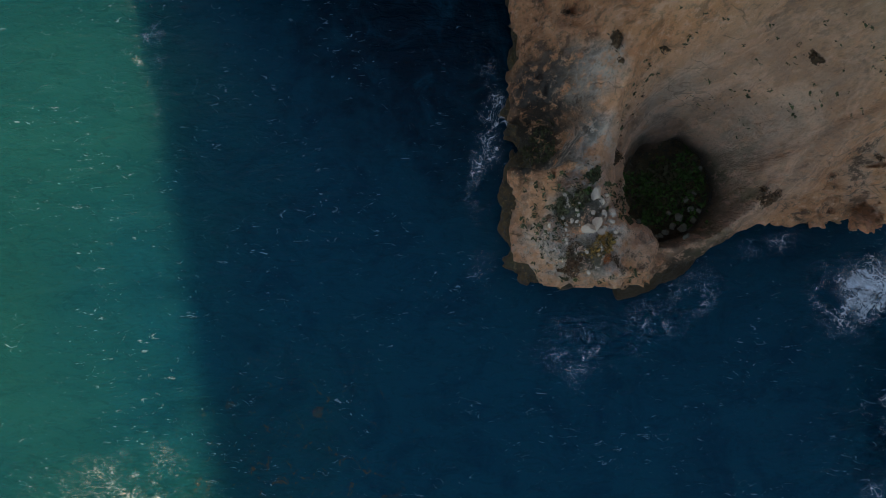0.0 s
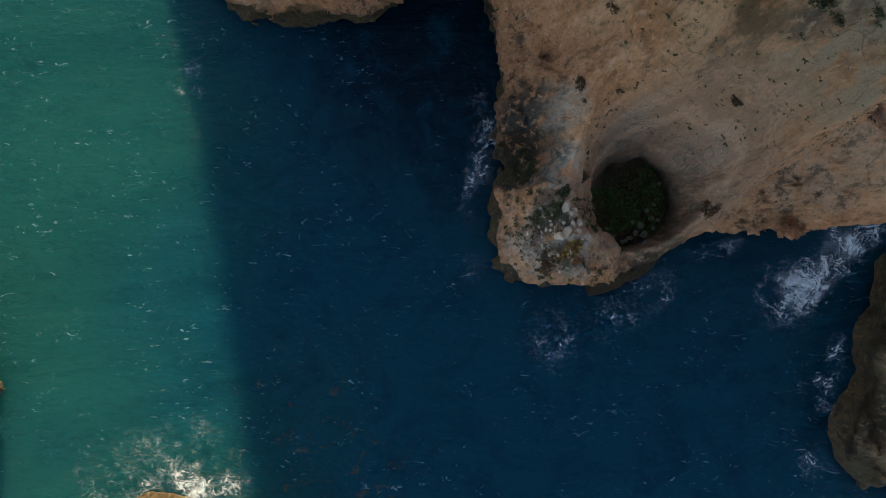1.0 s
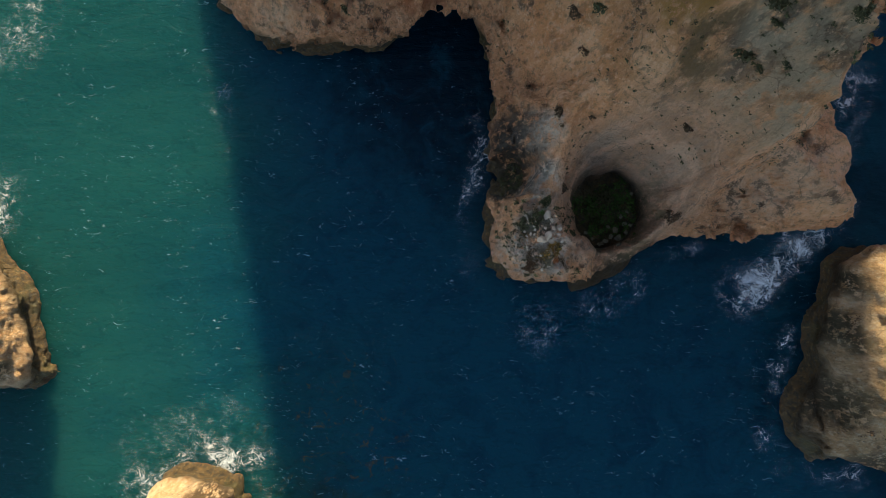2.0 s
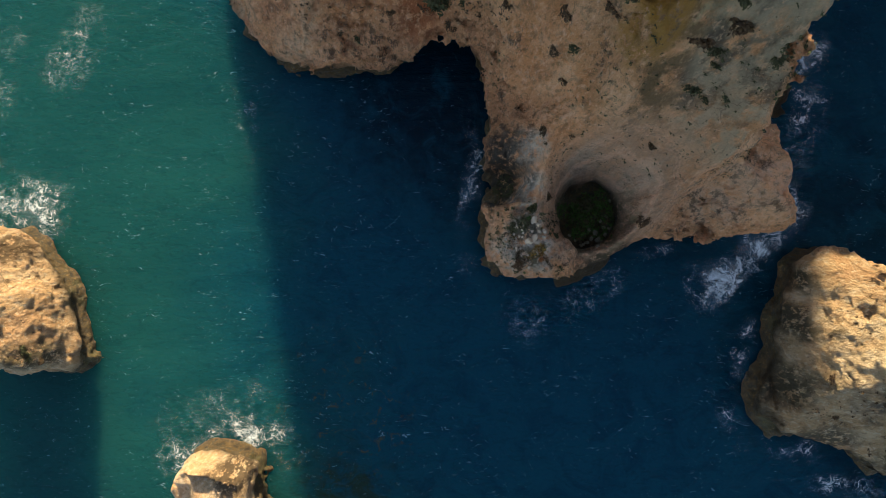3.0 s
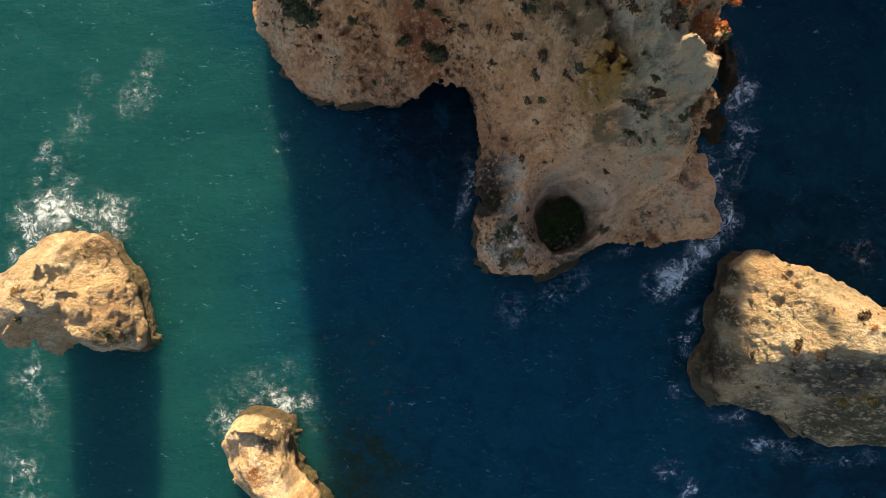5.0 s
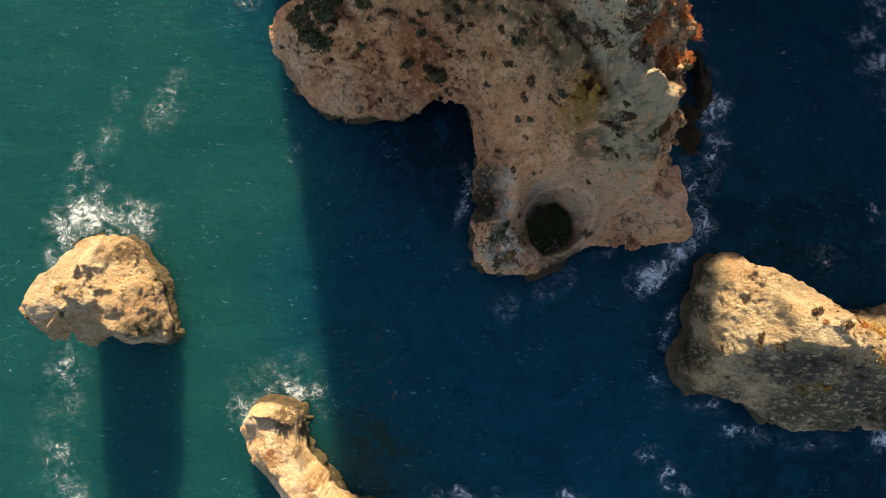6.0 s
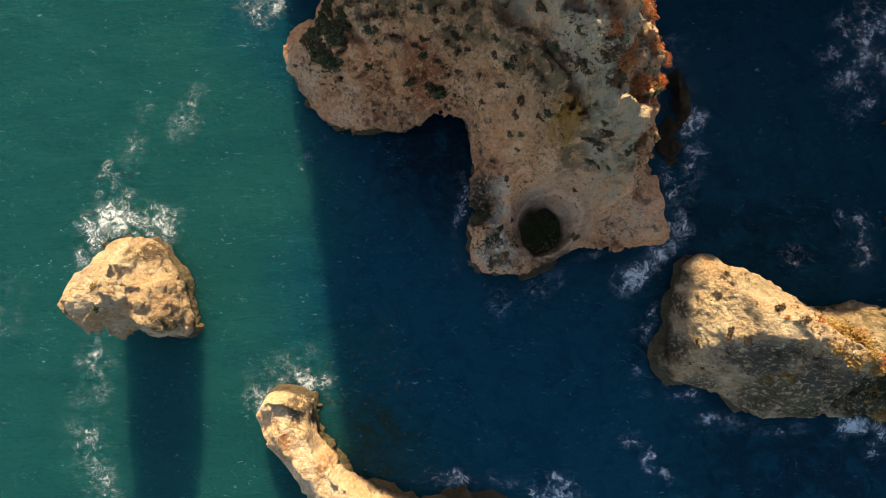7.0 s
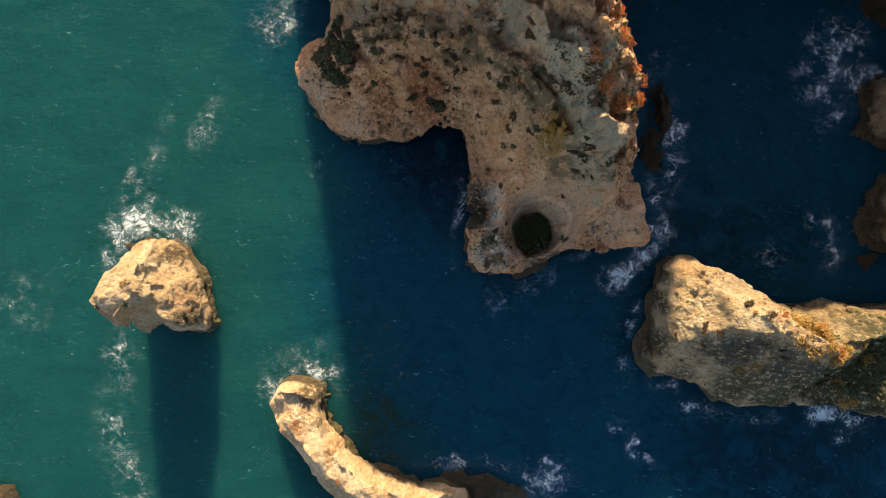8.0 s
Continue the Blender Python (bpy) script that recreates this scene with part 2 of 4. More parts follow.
    # pits: hollow in the bump, with their small shadows painted in
    pit = n.math("MULTIPLY", n.step(n.noise(2.4, 8, 0.72), 0.42, 0.36), worn)
    col = n.mix(n.math("MULTIPLY", pit, 0.75), col, t((0.1, 0.06, 0.035)))
    if bowl:
        # fine rings of bedding round the shaft, greyer than the slope
        p = n.node("ShaderNodeCombineXYZ", X=n.math("SUBTRACT", n.axis(0), bowl[0]), Y=n.math("SUBTRACT", n.axis(1), bowl[1]), Z=0.0).outputs[0]
        d = n.node("ShaderNodeVectorMath", Vector=p)
        d.operation = "LENGTH"
        r = n.math("ADD", d.outputs["Value"], n.math("MULTIPLY", n.math("SUBTRACT", n.noise(0.7, 4), 0.5), 0.9))
        ring = n.noise(2.2, 3, 0.6, n.node("ShaderNodeCombineXYZ", X=r, Y=0.0, Z=0.0).outputs[0])
        grey = n.mix(n.step(ring, 0.42, 0.6), t((0.46, 0.35, 0.26)), t((0.72, 0.57, 0.43)))
        col = n.mix(n.math("MULTIPLY", n.step(r, bowl[2], bowl[2] * 0.6, 0, 0.75), n.step(n.noise(3.5, 6, 0.7), 0.3, 0.6, 0.6, 1.0)), col, grey)
    if strata:
        # a dark earthy bed and the pale marl above it cross the slope aslant
        p = n.node("ShaderNodeCombineXYZ", X=n.math("ADD", n.axis(0), 6.0), Y=n.math("SUBTRACT", n.axis(1), 2.0), Z=0.0).outputs[0]
        d = n.node("ShaderNodeVectorMath", Vector=p)
        d.operation = "LENGTH"
        u = n.math("ADD", n.math("SUBTRACT", d.outputs["Value"], 16.6), n.math("MULTIPLY", n.math("SUBTRACT", n.noise(0.35, 6), 0.5), 3.0))
        above = n.step(n.axis(2), 12.0, 15.5)
        earth = n.math("MULTIPLY", n.step(n.math("ABSOLUTE", u), 1.2, 0.4, 0, 0.85), n.step(n.noise(1.1, 7, 0.68), 0.4, 0.55))
        pale = n.math("MULTIPLY", n.step(n.math("ABSOLUTE", n.math("SUBTRACT", u, 1.9)), 1.3, 0.6, 0, 0.7), n.step(n.noise(0.9, 7, 0.65), 0.42, 0.56))
        col = n.mix(n.math("MULTIPLY", earth, above), col, (0.17, 0.11, 0.042))
        col = n.mix(n.math("MULTIPLY", pale, above), col, (0.6, 0.47, 0.31))
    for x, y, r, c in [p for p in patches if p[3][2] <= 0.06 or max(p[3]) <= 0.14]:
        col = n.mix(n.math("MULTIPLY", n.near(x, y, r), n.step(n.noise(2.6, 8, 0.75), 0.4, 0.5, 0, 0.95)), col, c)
    bent = n.node("ShaderNodeVectorMath")
    bent.operation = "MULTIPLY_ADD"
    n.link(n.node("ShaderNodeTexNoise", Vector=n.pos, Scale=0.8, Detail=6.0).outputs["Color"], bent.inputs[0])
    bent.inputs[1].default_value = (1.6, 1.6, 1.6)
    n.link(n.pos, bent.inputs[2])
    v = n.node("ShaderNodeTexVoronoi", Vector=bent.outputs[0], Scale=0.55)
    v.feature = "DISTANCE_TO_EDGE"
    crack = n.math("MULTIPLY", n.step(v.outputs["Distance"], 0.022, 0.006), n.step(n.noise(0.4, 4), 0.5, 0.6))
    col = n.mix(n.math("MULTIPLY", crack, 0.4), col, t((0.12, 0.075, 0.045)))
    z = n.math("ADD", n.axis(2), n.math("MULTIPLY", n.math("SUBTRACT", n.noise(0.7, 5), 0.5), 2.4))
    tide = n.step(z, 2.8, 0.8)
    weed = n.mix(n.noise(3.0, 7, 0.7), (0.022, 0.016, 0.007), (0.095, 0.058, 0.021))
    col = n.mix(tide, col, weed)
    grit = n.noise(9.0, 6, 0.7)
    col = n.mix(n.step(grit, 0.56, 0.7, 0, 0.35), col, t((0.26, 0.18, 0.11)))
    h = n.math("ADD", n.math("ADD", n.math("MULTIPLY", fine, 1.1), n.math("MULTIPLY", grit, 0.5)), n.math("MULTIPLY", n.noise(1.4, 10, 0.7), n.math("MULTIPLY_ADD", rugged, 1.6, 1.4)))
    h = n.math("SUBTRACT", h, n.math("ADD", n.math("MULTIPLY", pit, 0.35), n.math("MULTIPLY", crack, 0.15)))
    rough = n.step(tide, 0.0, 1.0, 0.92, 0.5)
    return n.finish(col, rough, h, 0.55, 1.0)


def weed_material():
    n = Nodes("tidal_weed")
    f = n.noise(3.5, 8, 0.72)
    col = n.mix(n.step(f, 0.38, 0.62), (0.02, 0.014, 0.006), (0.1, 0.06, 0.02))
    col = n.mix(n.step(n.noise(0.9, 6), 0.5, 0.66, 0, 0.7), col, (0.06, 0.052, 0.015))
    col = n.mix(n.step(n.noise(5.5, 7, 0.72), 0.54, 0.64, 0, 0.6), col, (0.24, 0.16, 0.06))
    return n.finish(col, n.step(f, 0.3, 0.7, 0.35, 0.8), f, 0.3, 1.0)


WEED = weed_material()
MARL, GREENISH = (0.76, 0.61, 0.4), (0.5, 0.44, 0.27)
ROCK_MAIN = limestone("limestone_cliff", (1.17, 0.94, 0.83), 0.85, beds=0.15, iron=0.6, strata=True, bowl=(9.5, 3.0, 4.6), patches=(
    (9.8, 12.2, 1.2, MARL), (8.6, 14.6, 1.6, MARL),
    # pink on the western arm is lightened to carry the sun on its tip
    (8.6, 9.8, 1.0, (0.6, 0.28, 0.035)), (8.6, 8.6, 0.6, (0.5, 0.25, 0.05)), (10.4, 10.8, 1.1, GREENISH), (10.0, 9.2, 0.8, GREENISH), (11.6, 13.6, 1.2, GREENISH), (-12.2, 16.2, 2.2, (0.95, 0.6, 0.36)), (-8.6, 13.2, 1.6, (0.92, 0.56, 0.33)), (12.8, 6.6, 0.8, (0.25, 0.15, 0.08)), (11.6, 8.2, 1.4, (0.19, 0.15, 0.1)), (11.2, 10.4, 1.0, (0.3, 0.25, 0.17)), (10.6, 8.0, 0.6, (0.15, 0.11, 0.07)), (12.6, 7.4, 0.7, (0.17, 0.125, 0.08)), (12.6, 9.0, 0.9, (0.5, 0.43, 0.3)), (13.8, 12.6, 1.4, (0.24, 0.21, 0.13)), (12.6, 15.6, 1.1, (0.2, 0.17, 0.11)),
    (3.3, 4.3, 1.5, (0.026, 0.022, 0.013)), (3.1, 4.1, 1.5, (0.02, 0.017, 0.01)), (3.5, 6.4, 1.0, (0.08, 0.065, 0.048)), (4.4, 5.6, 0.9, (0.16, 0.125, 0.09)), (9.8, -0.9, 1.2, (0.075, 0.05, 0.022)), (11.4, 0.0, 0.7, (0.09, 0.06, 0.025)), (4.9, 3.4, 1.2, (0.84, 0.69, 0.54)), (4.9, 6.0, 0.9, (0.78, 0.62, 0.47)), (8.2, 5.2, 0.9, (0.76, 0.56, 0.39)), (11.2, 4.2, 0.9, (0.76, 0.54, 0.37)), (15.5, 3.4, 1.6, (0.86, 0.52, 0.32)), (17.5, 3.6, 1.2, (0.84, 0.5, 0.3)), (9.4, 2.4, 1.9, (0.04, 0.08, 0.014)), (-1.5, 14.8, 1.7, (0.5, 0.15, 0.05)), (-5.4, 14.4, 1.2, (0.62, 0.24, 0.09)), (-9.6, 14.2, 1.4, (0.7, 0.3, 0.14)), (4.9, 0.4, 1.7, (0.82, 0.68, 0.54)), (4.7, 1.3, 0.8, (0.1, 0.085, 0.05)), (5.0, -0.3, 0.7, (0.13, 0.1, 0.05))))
ROCK_WEST = limestone("limestone_west", (0.89, 0.95, 1.0), 0.25, patches=((-26.4, 0.2, 0.9, (0.1, 0.06, 0.025)), (-24.2, -6.2, 0.8, (0.09, 0.065, 0.03)), (-31.4, -3.3, 0.6, (0.13, 0.1, 0.03)), (-30.6, -4.6, 0.5, (0.1, 0.075, 0.03))))
ROCK_SPUR = limestone("limestone_spur", (1.1, 1.13, 1.15), 0.15, iron=0.0, patches=((-12.6, -13.6, 1.2, (0.1, 0.06, 0.025)), (-13.6, -16.4, 0.7, (0.4, 0.16, 0.05)), (-10.2, -18.6, 0.6, (0.45, 0.2, 0.07))))
# the south flank's dark patches mix lichen with shade put into the colour
ROCK_EAST = limestone("limestone_east", (0.84, 0.9, 0.92), 0.4, beds=0.25, beds_from=3.0, patches=((21.3, -4, 1.1, (0.05, 0.043, 0.016)), (20.9, -8, 1.3, (0.05, 0.043, 0.016)), (21.8, -1.4, 0.9, (0.05, 0.043, 0.016)), (33, -6, 2.0, (0.35, 0.2, 0.04)), (40, -9, 5, (0.06, 0.062, 0.018)), (41.5, -12, 3.5, (0.05, 0.052, 0.016)), (37.5, -12.4, 2.2, (0.05, 0.048, 0.016)), (45, -9, 4, (0.05, 0.052, 0.016)), (28.5, -10.8, 2.0, (0.1, 0.075, 0.03)), (24.6, -7.4, 1.5, (0.15, 0.11, 0.075)), (32.5, -11, 2.6, (0.09, 0.075, 0.03)), (27, -7.2, 1.3, (0.1, 0.08, 0.06)), (29.6, -8.2, 1.3, (0.1, 0.08, 0.06)), (34, -9, 2.4, (0.12, 0.1, 0.045)), (24, -11.4, 1.2, (0.12, 0.09, 0.05)), (26, -8.4, 1.3, (0.08, 0.065, 0.045)), (30.5, -9.6, 1.5, (0.075, 0.06, 0.04)), (33.5, -10.4, 1.6, (0.07, 0.06, 0.035)), (28, -12.8, 1.6, (0.1, 0.075, 0.035)), (32, -13, 1.8, (0.08, 0.07, 0.03))))
ROCK_TIDAL = limestone("tidal_rock", (0.18, 0.175, 0.15), 0.8)


def sea_material():
    n = Nodes("sea_water")
    shade_blue, sun_teal = (0.0015, 0.036, 0.058), (0.006, 0.049, 0.049)
    # sun painted teal in the west, shade painted blue in the middle and east
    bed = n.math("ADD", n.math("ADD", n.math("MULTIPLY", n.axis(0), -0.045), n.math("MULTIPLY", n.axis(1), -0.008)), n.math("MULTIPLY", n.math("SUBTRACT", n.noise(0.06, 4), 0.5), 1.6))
    gloom = n.mix(n.step(n.noise(0.35, 6, 0.62, distortion=1.2), 0.44, 0.66, 0, 0.5), shade_blue, (0.0, 0.017, 0.034))
    sun_mottle = n.mix(n.step(n.noise(0.14, 4, 0.5), 0.4, 0.65, 0, 0.5), sun_teal, (0.004, 0.04, 0.043))
    col = n.mix(n.step(bed, 0.2, 0.95), gloom, sun_mottle)
    reef = n.math("MULTIPLY", n.near(-6.2, -17.6, 3.6), n.step(n.noise(0.6, 6, 0.6, distortion=1.0), 0.4, 0.58))
    col = n.mix(n.math("MULTIPLY", reef, 0.75), col, (0.012, 0.022, 0.01))
    # shade under the cliff by the cave, painted into the water
    cave_shade = n.math("MULTIPLY", n.near(-0.4, 10.4, 5.4, 0.7), n.step(n.noise(0.5, 6, 0.62, distortion=1.2), 0.26, 0.52))
    col = n.mix(n.math("MULTIPLY", cave_shade, 0.93), col, (0.0, 0.008, 0.016))
    # more shade painted along the cliffs and stack; the south-east is simply darker
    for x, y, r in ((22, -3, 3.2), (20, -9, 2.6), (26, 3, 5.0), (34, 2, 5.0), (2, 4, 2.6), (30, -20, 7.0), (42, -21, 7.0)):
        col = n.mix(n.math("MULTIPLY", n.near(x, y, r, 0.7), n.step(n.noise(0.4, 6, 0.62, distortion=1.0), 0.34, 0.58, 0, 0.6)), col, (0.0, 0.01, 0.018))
    weed = n.math("MULTIPLY", n.near(-6.5, -10.5, 4.5), n.step(n.noise(1.3, 8, 0.7, distortion=1.0), 0.56, 0.66))
    col = n.mix(n.math("MULTIPLY", weed, 0.5), col, (0.09, 0.05, 0.01))
    s = n.node("ShaderNodeMapping", Vector=n.pos)
    s.inputs["Rotation"].default_value = (0, 0, radians(20))
    s.inputs["Scale"].default_value = (0.45, 1.0, 1.0)
    ripple = n.noise(2.6, 5, 0.6, s.outputs[0], 0.8)
    # dark sides of the ripples, painted into the colour
    chop = n.step(n.noise(2.0, 6, 0.65, s.outputs[0], 1.6), 0.48, 0.66, 0, 0.36)
    col = n.mix(chop, col, n.mix(0.5, col, (0.0, 0.005, 0.01)))
    # scattered flecks of spent foam, and painted glints of the wavelets
    fleck = n.math("MULTIPLY", n.step(n.noise(4.2, 7, 0.74, s.outputs[0], 1.0), 0.605, 0.655), n.step(n.noise(0.3, 5, 0.6), 0.42, 0.6))
    col = n.mix(n.math("MULTIPLY", fleck, 0.42), col, (0.3, 0.45, 0.55))
    h = n.math("ADD", n.math("MULTIPLY", n.noise(0.8, 4, 0.55, s.outputs[0], 0.5), 1.0), n.math("MULTIPLY", ripple, 0.45))
    n.bsdf.inputs["IOR"].default_value = 1.33
    n.bsdf.inputs["Specular IOR Level"].default_value = 0.14
    # light spreads sideways in the cloudy water
    n.bsdf.subsurface_method = "BURLEY"
    n.bsdf.inputs["Subsurface Weight"].default_value = 1.0
    n.bsdf.inputs["Subsurface Radius"].default_value = (0.4, 1.0, 1.2)
    n.bsdf.inputs["Subsurface Scale"].default_value = 4.0
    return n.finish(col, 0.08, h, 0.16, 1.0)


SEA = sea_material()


def foam_material():
    n = Nodes("sea_foam")
    a = n.node("ShaderNodeAttribute")
    a.attribute_name = "froth"
    froth = a.outputs["Fac"]

    bend = n.node("ShaderNodeTexNoise", Vector=n.pos, Scale=0.7, Detail=4.0)
    warp = n.node("ShaderNodeVectorMath")
    warp.operation = "MULTIPLY_ADD"
    n.link(bend.outputs["Color"], warp.inputs[0])
    warp.inputs[1].default_value = (2.6, 2.6, 0)
    n.link(n.pos, warp.inputs[2])
    flat = n.node("ShaderNodeVectorMath")
    flat.operation = "MULTIPLY"
    n.link(warp.outputs[0], flat.inputs[0])
    flat.inputs[1].default_value = (1, 1, 0)

    def lace(scale, width):
        v = n.node("ShaderNodeTexVoronoi", Vector=flat.outputs[0], Scale=scale)
        v.feature = "DISTANCE_TO_EDGE"
        w = n.math("MULTIPLY", n.step(n.noise(1.6, 6, 0.66), 0.36, 0.68, 0.15, 1.7), n.math("MULTIPLY", n.step(froth, 0.0, 1.2, 0.35, 1.5), width))
        return n.step(n.math("DIVIDE", v.outputs["Distance"], w), 1.0, 0.2)
    web = n.math("MAXIMUM", lace(0.8, 0.035), n.math("MAXIMUM", n.math("MULTIPLY", lace(1.9, 0.05), 0.85), n.math("MULTIPLY", lace(4.4, 0.08), 0.6)))
    lie = n.node("ShaderNodeMapping", Vector=flat.outputs[0])
    lie.inputs["Rotation"].default_value = (0, 0, radians(-25))
    lie.inputs["Scale"].default_value = (0.55, 1.2, 1.0)
    speck = n.step(n.noise(5.5, 5, 0.7, lie.outputs[0], 0.6), 0.55, 0.62)
    broken = n.step(n.noise(0.55, 7, 0.72), 0.42, 0.6)
    thin = n.math("MULTIPLY", n.math("MULTIPLY", n.math("MAXIMUM", web, n.math("MULTIPLY", speck, 0.7)), broken), n.step(froth, 0.04, 0.6))
    streak = n.noise(1.3, 7, 0.72, distortion=2.0)
    thick = n.math("MULTIPLY", n.step(n.math("ADD", froth, n.math("MULTIPLY", n.math("SUBTRACT", streak, 0.5), 2.6)), 1.15, 2.1), 0.5)
    mist = n.math("MULTIPLY", n.step(froth, 0.55, 1.5), n.step(n.noise(0.8, 7, 0.62, distortion=1.5), 0.36, 0.68, 0, 0.8))
    alpha = n.math("MINIMUM", n.math("ADD", n.math("ADD", n.math("MULTIPLY", thin, 0.8), thick), mist), 0.95)
    n.link(alpha, n.bsdf.inputs["Alpha"])
    col = n.mix(n.noise(3.0, 4), (0.5, 0.58, 0.62), (0.72, 0.76, 0.77))
    return n.finish(col, 0.6, n.noise(5.0, 5), 0.06, 0.8)


FOAM = foam_material()


def leaf_material(name, a, b, c):
    n = Nodes(name)
    r = n.t.nodes.new("ShaderNodeNewGeometry").outputs["Random Per Island"]
    o = n.t.nodes.new("ShaderNodeObjectInfo").outputs["Random"]
    col = n.mix(r, a, b)
    col = n.mix(n.math("MULTIPLY", o, 0.5), col, c)
    col = n.mix(n.step(n.noise(9.0, 3), 0.45, 0.7, 0, 0.5), col, a)
    return n.finish(col, 0.75)


def plain_material(name, a, b, scale=6.0, rough=0.85):
    n = Nodes(name)
    return n.finish(n.mix(n.noise(scale, 5), a, b), rough, n.noise(scale * 2, 5), 0.04, 0.8)


OLIVE = leaf_material("olive_leaves", (0.034, 0.04, 0.012), (0.11, 0.11, 0.035), (0.1, 0.07, 0.026))
GREEN = leaf_material("green_leaves", (0.03, 0.075, 0.01), (0.09, 0.19, 0.02), (0.06, 0.09, 0.015))
DRY = leaf_material("dry_brown_leaves", (0.07, 0.034, 0.014), (0.19, 0.095, 0.036), (0.07, 0.05, 0.02))
RUST = leaf_material("rust_orange_leaves", (0.36, 0.07, 0.008), (0.66, 0.19, 0.02), (0.3, 0.11, 0.02))
OCHRE = leaf_material("ochre_leaves", (0.22, 0.11, 0.018), (0.46, 0.25, 0.05), (0.2, 0.13, 0.03))
TWIG = plain_material("twig_bark", (0.06, 0.04, 0.025), (0.14, 0.1, 0.06))
STONE_PALE = plain_material("pale_stone", (0.34, 0.25, 0.17), (0.56, 0.43, 0.31), 4.0)
STONE_GREY = plain_material("grey_stone", (0.12, 0.105, 0.07), (0.26, 0.22, 0.15), 4.0)

# ---- the sea ----
def swell(x, y):
    """Height of the sea's surface."""
    return 0.07 * fbm(x, y * 1.6, x * 0, 4.5, 3, 77) * (np.maximum(abs(x), abs(y)) < 69)


def sea():
    inner = np.arange(-70, 70.1, 0.4)
    ax = np.concatenate([[-3000, -1200, -500, -200, -110], inner, [110, 200, 500, 1200, 3000]])
    X, Y = np.meshgrid(ax, ax, indexing="ij")
    Z = swell(X, Y)
    k = len(ax)
    idx = np.arange(k * k).reshape(k, k)
    quads = np.stack([idx[:-1, :-1], idx[1:, :-1], idx[1:, 1:], idx[:-1, 1:]], -1).reshape(-1, 4)
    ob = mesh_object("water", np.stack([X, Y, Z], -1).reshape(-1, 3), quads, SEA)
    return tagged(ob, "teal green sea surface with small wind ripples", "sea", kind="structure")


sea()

# ---- the main cliff ----
MAIN = [(-9.6, 27.6), (-10.0, 23.8), (-11.4, 21.7), (-13.6, 20.4), (-14.5, 18.6), (-14.4, 16.8), (-13.2, 15.4), (-12.2, 13.8), (-11, 12.8), (-9.8, 12), (-8.2, 11.6), (-4.7, 11.9), (-2.5, 12.5),
        (0, 13.2), (1.6, 12.9), (2.4, 11.6), (2.7, 9.4), (2.4, 6.6), (2.6, 5.4), (3, 4.5), (3, 2.6), (2.9, 0.8), (3.2, -0.4), (4.2, -1.2), (5.4, -1.4), (6.8, -1.3),
        (8.2, -1.0), (9.4, -0.6), (11, 0.0), (12.4, 0.9), (14.5, 1.1), (19.4, 1.5), (19.0, 4), (18.6, 6.6), (18.3, 9), (17.8, 12), (16.0, 16), (14.2, 20), (12.4, 27.6)]
RIM = [(-9.6, 30), (-8.8, 21.6), (-5.9, 17.3), (-3.5, 16.3), (-1.4, 17.1), (0.8, 18.3), (2.6, 17.0), (4.2, 14.1), (5.2, 13.2), (6.9, 10.8), (8.7, 9.6), (8.9, 7.7), (10.4, 7.2), (11.7, 6.1), (12.8, 5.4), (15, 5.6), (15.4, 8),
       (16.0, 11), (14.7, 14.4), (13.0, 16.8), (12.0, 19), (11, 30)]


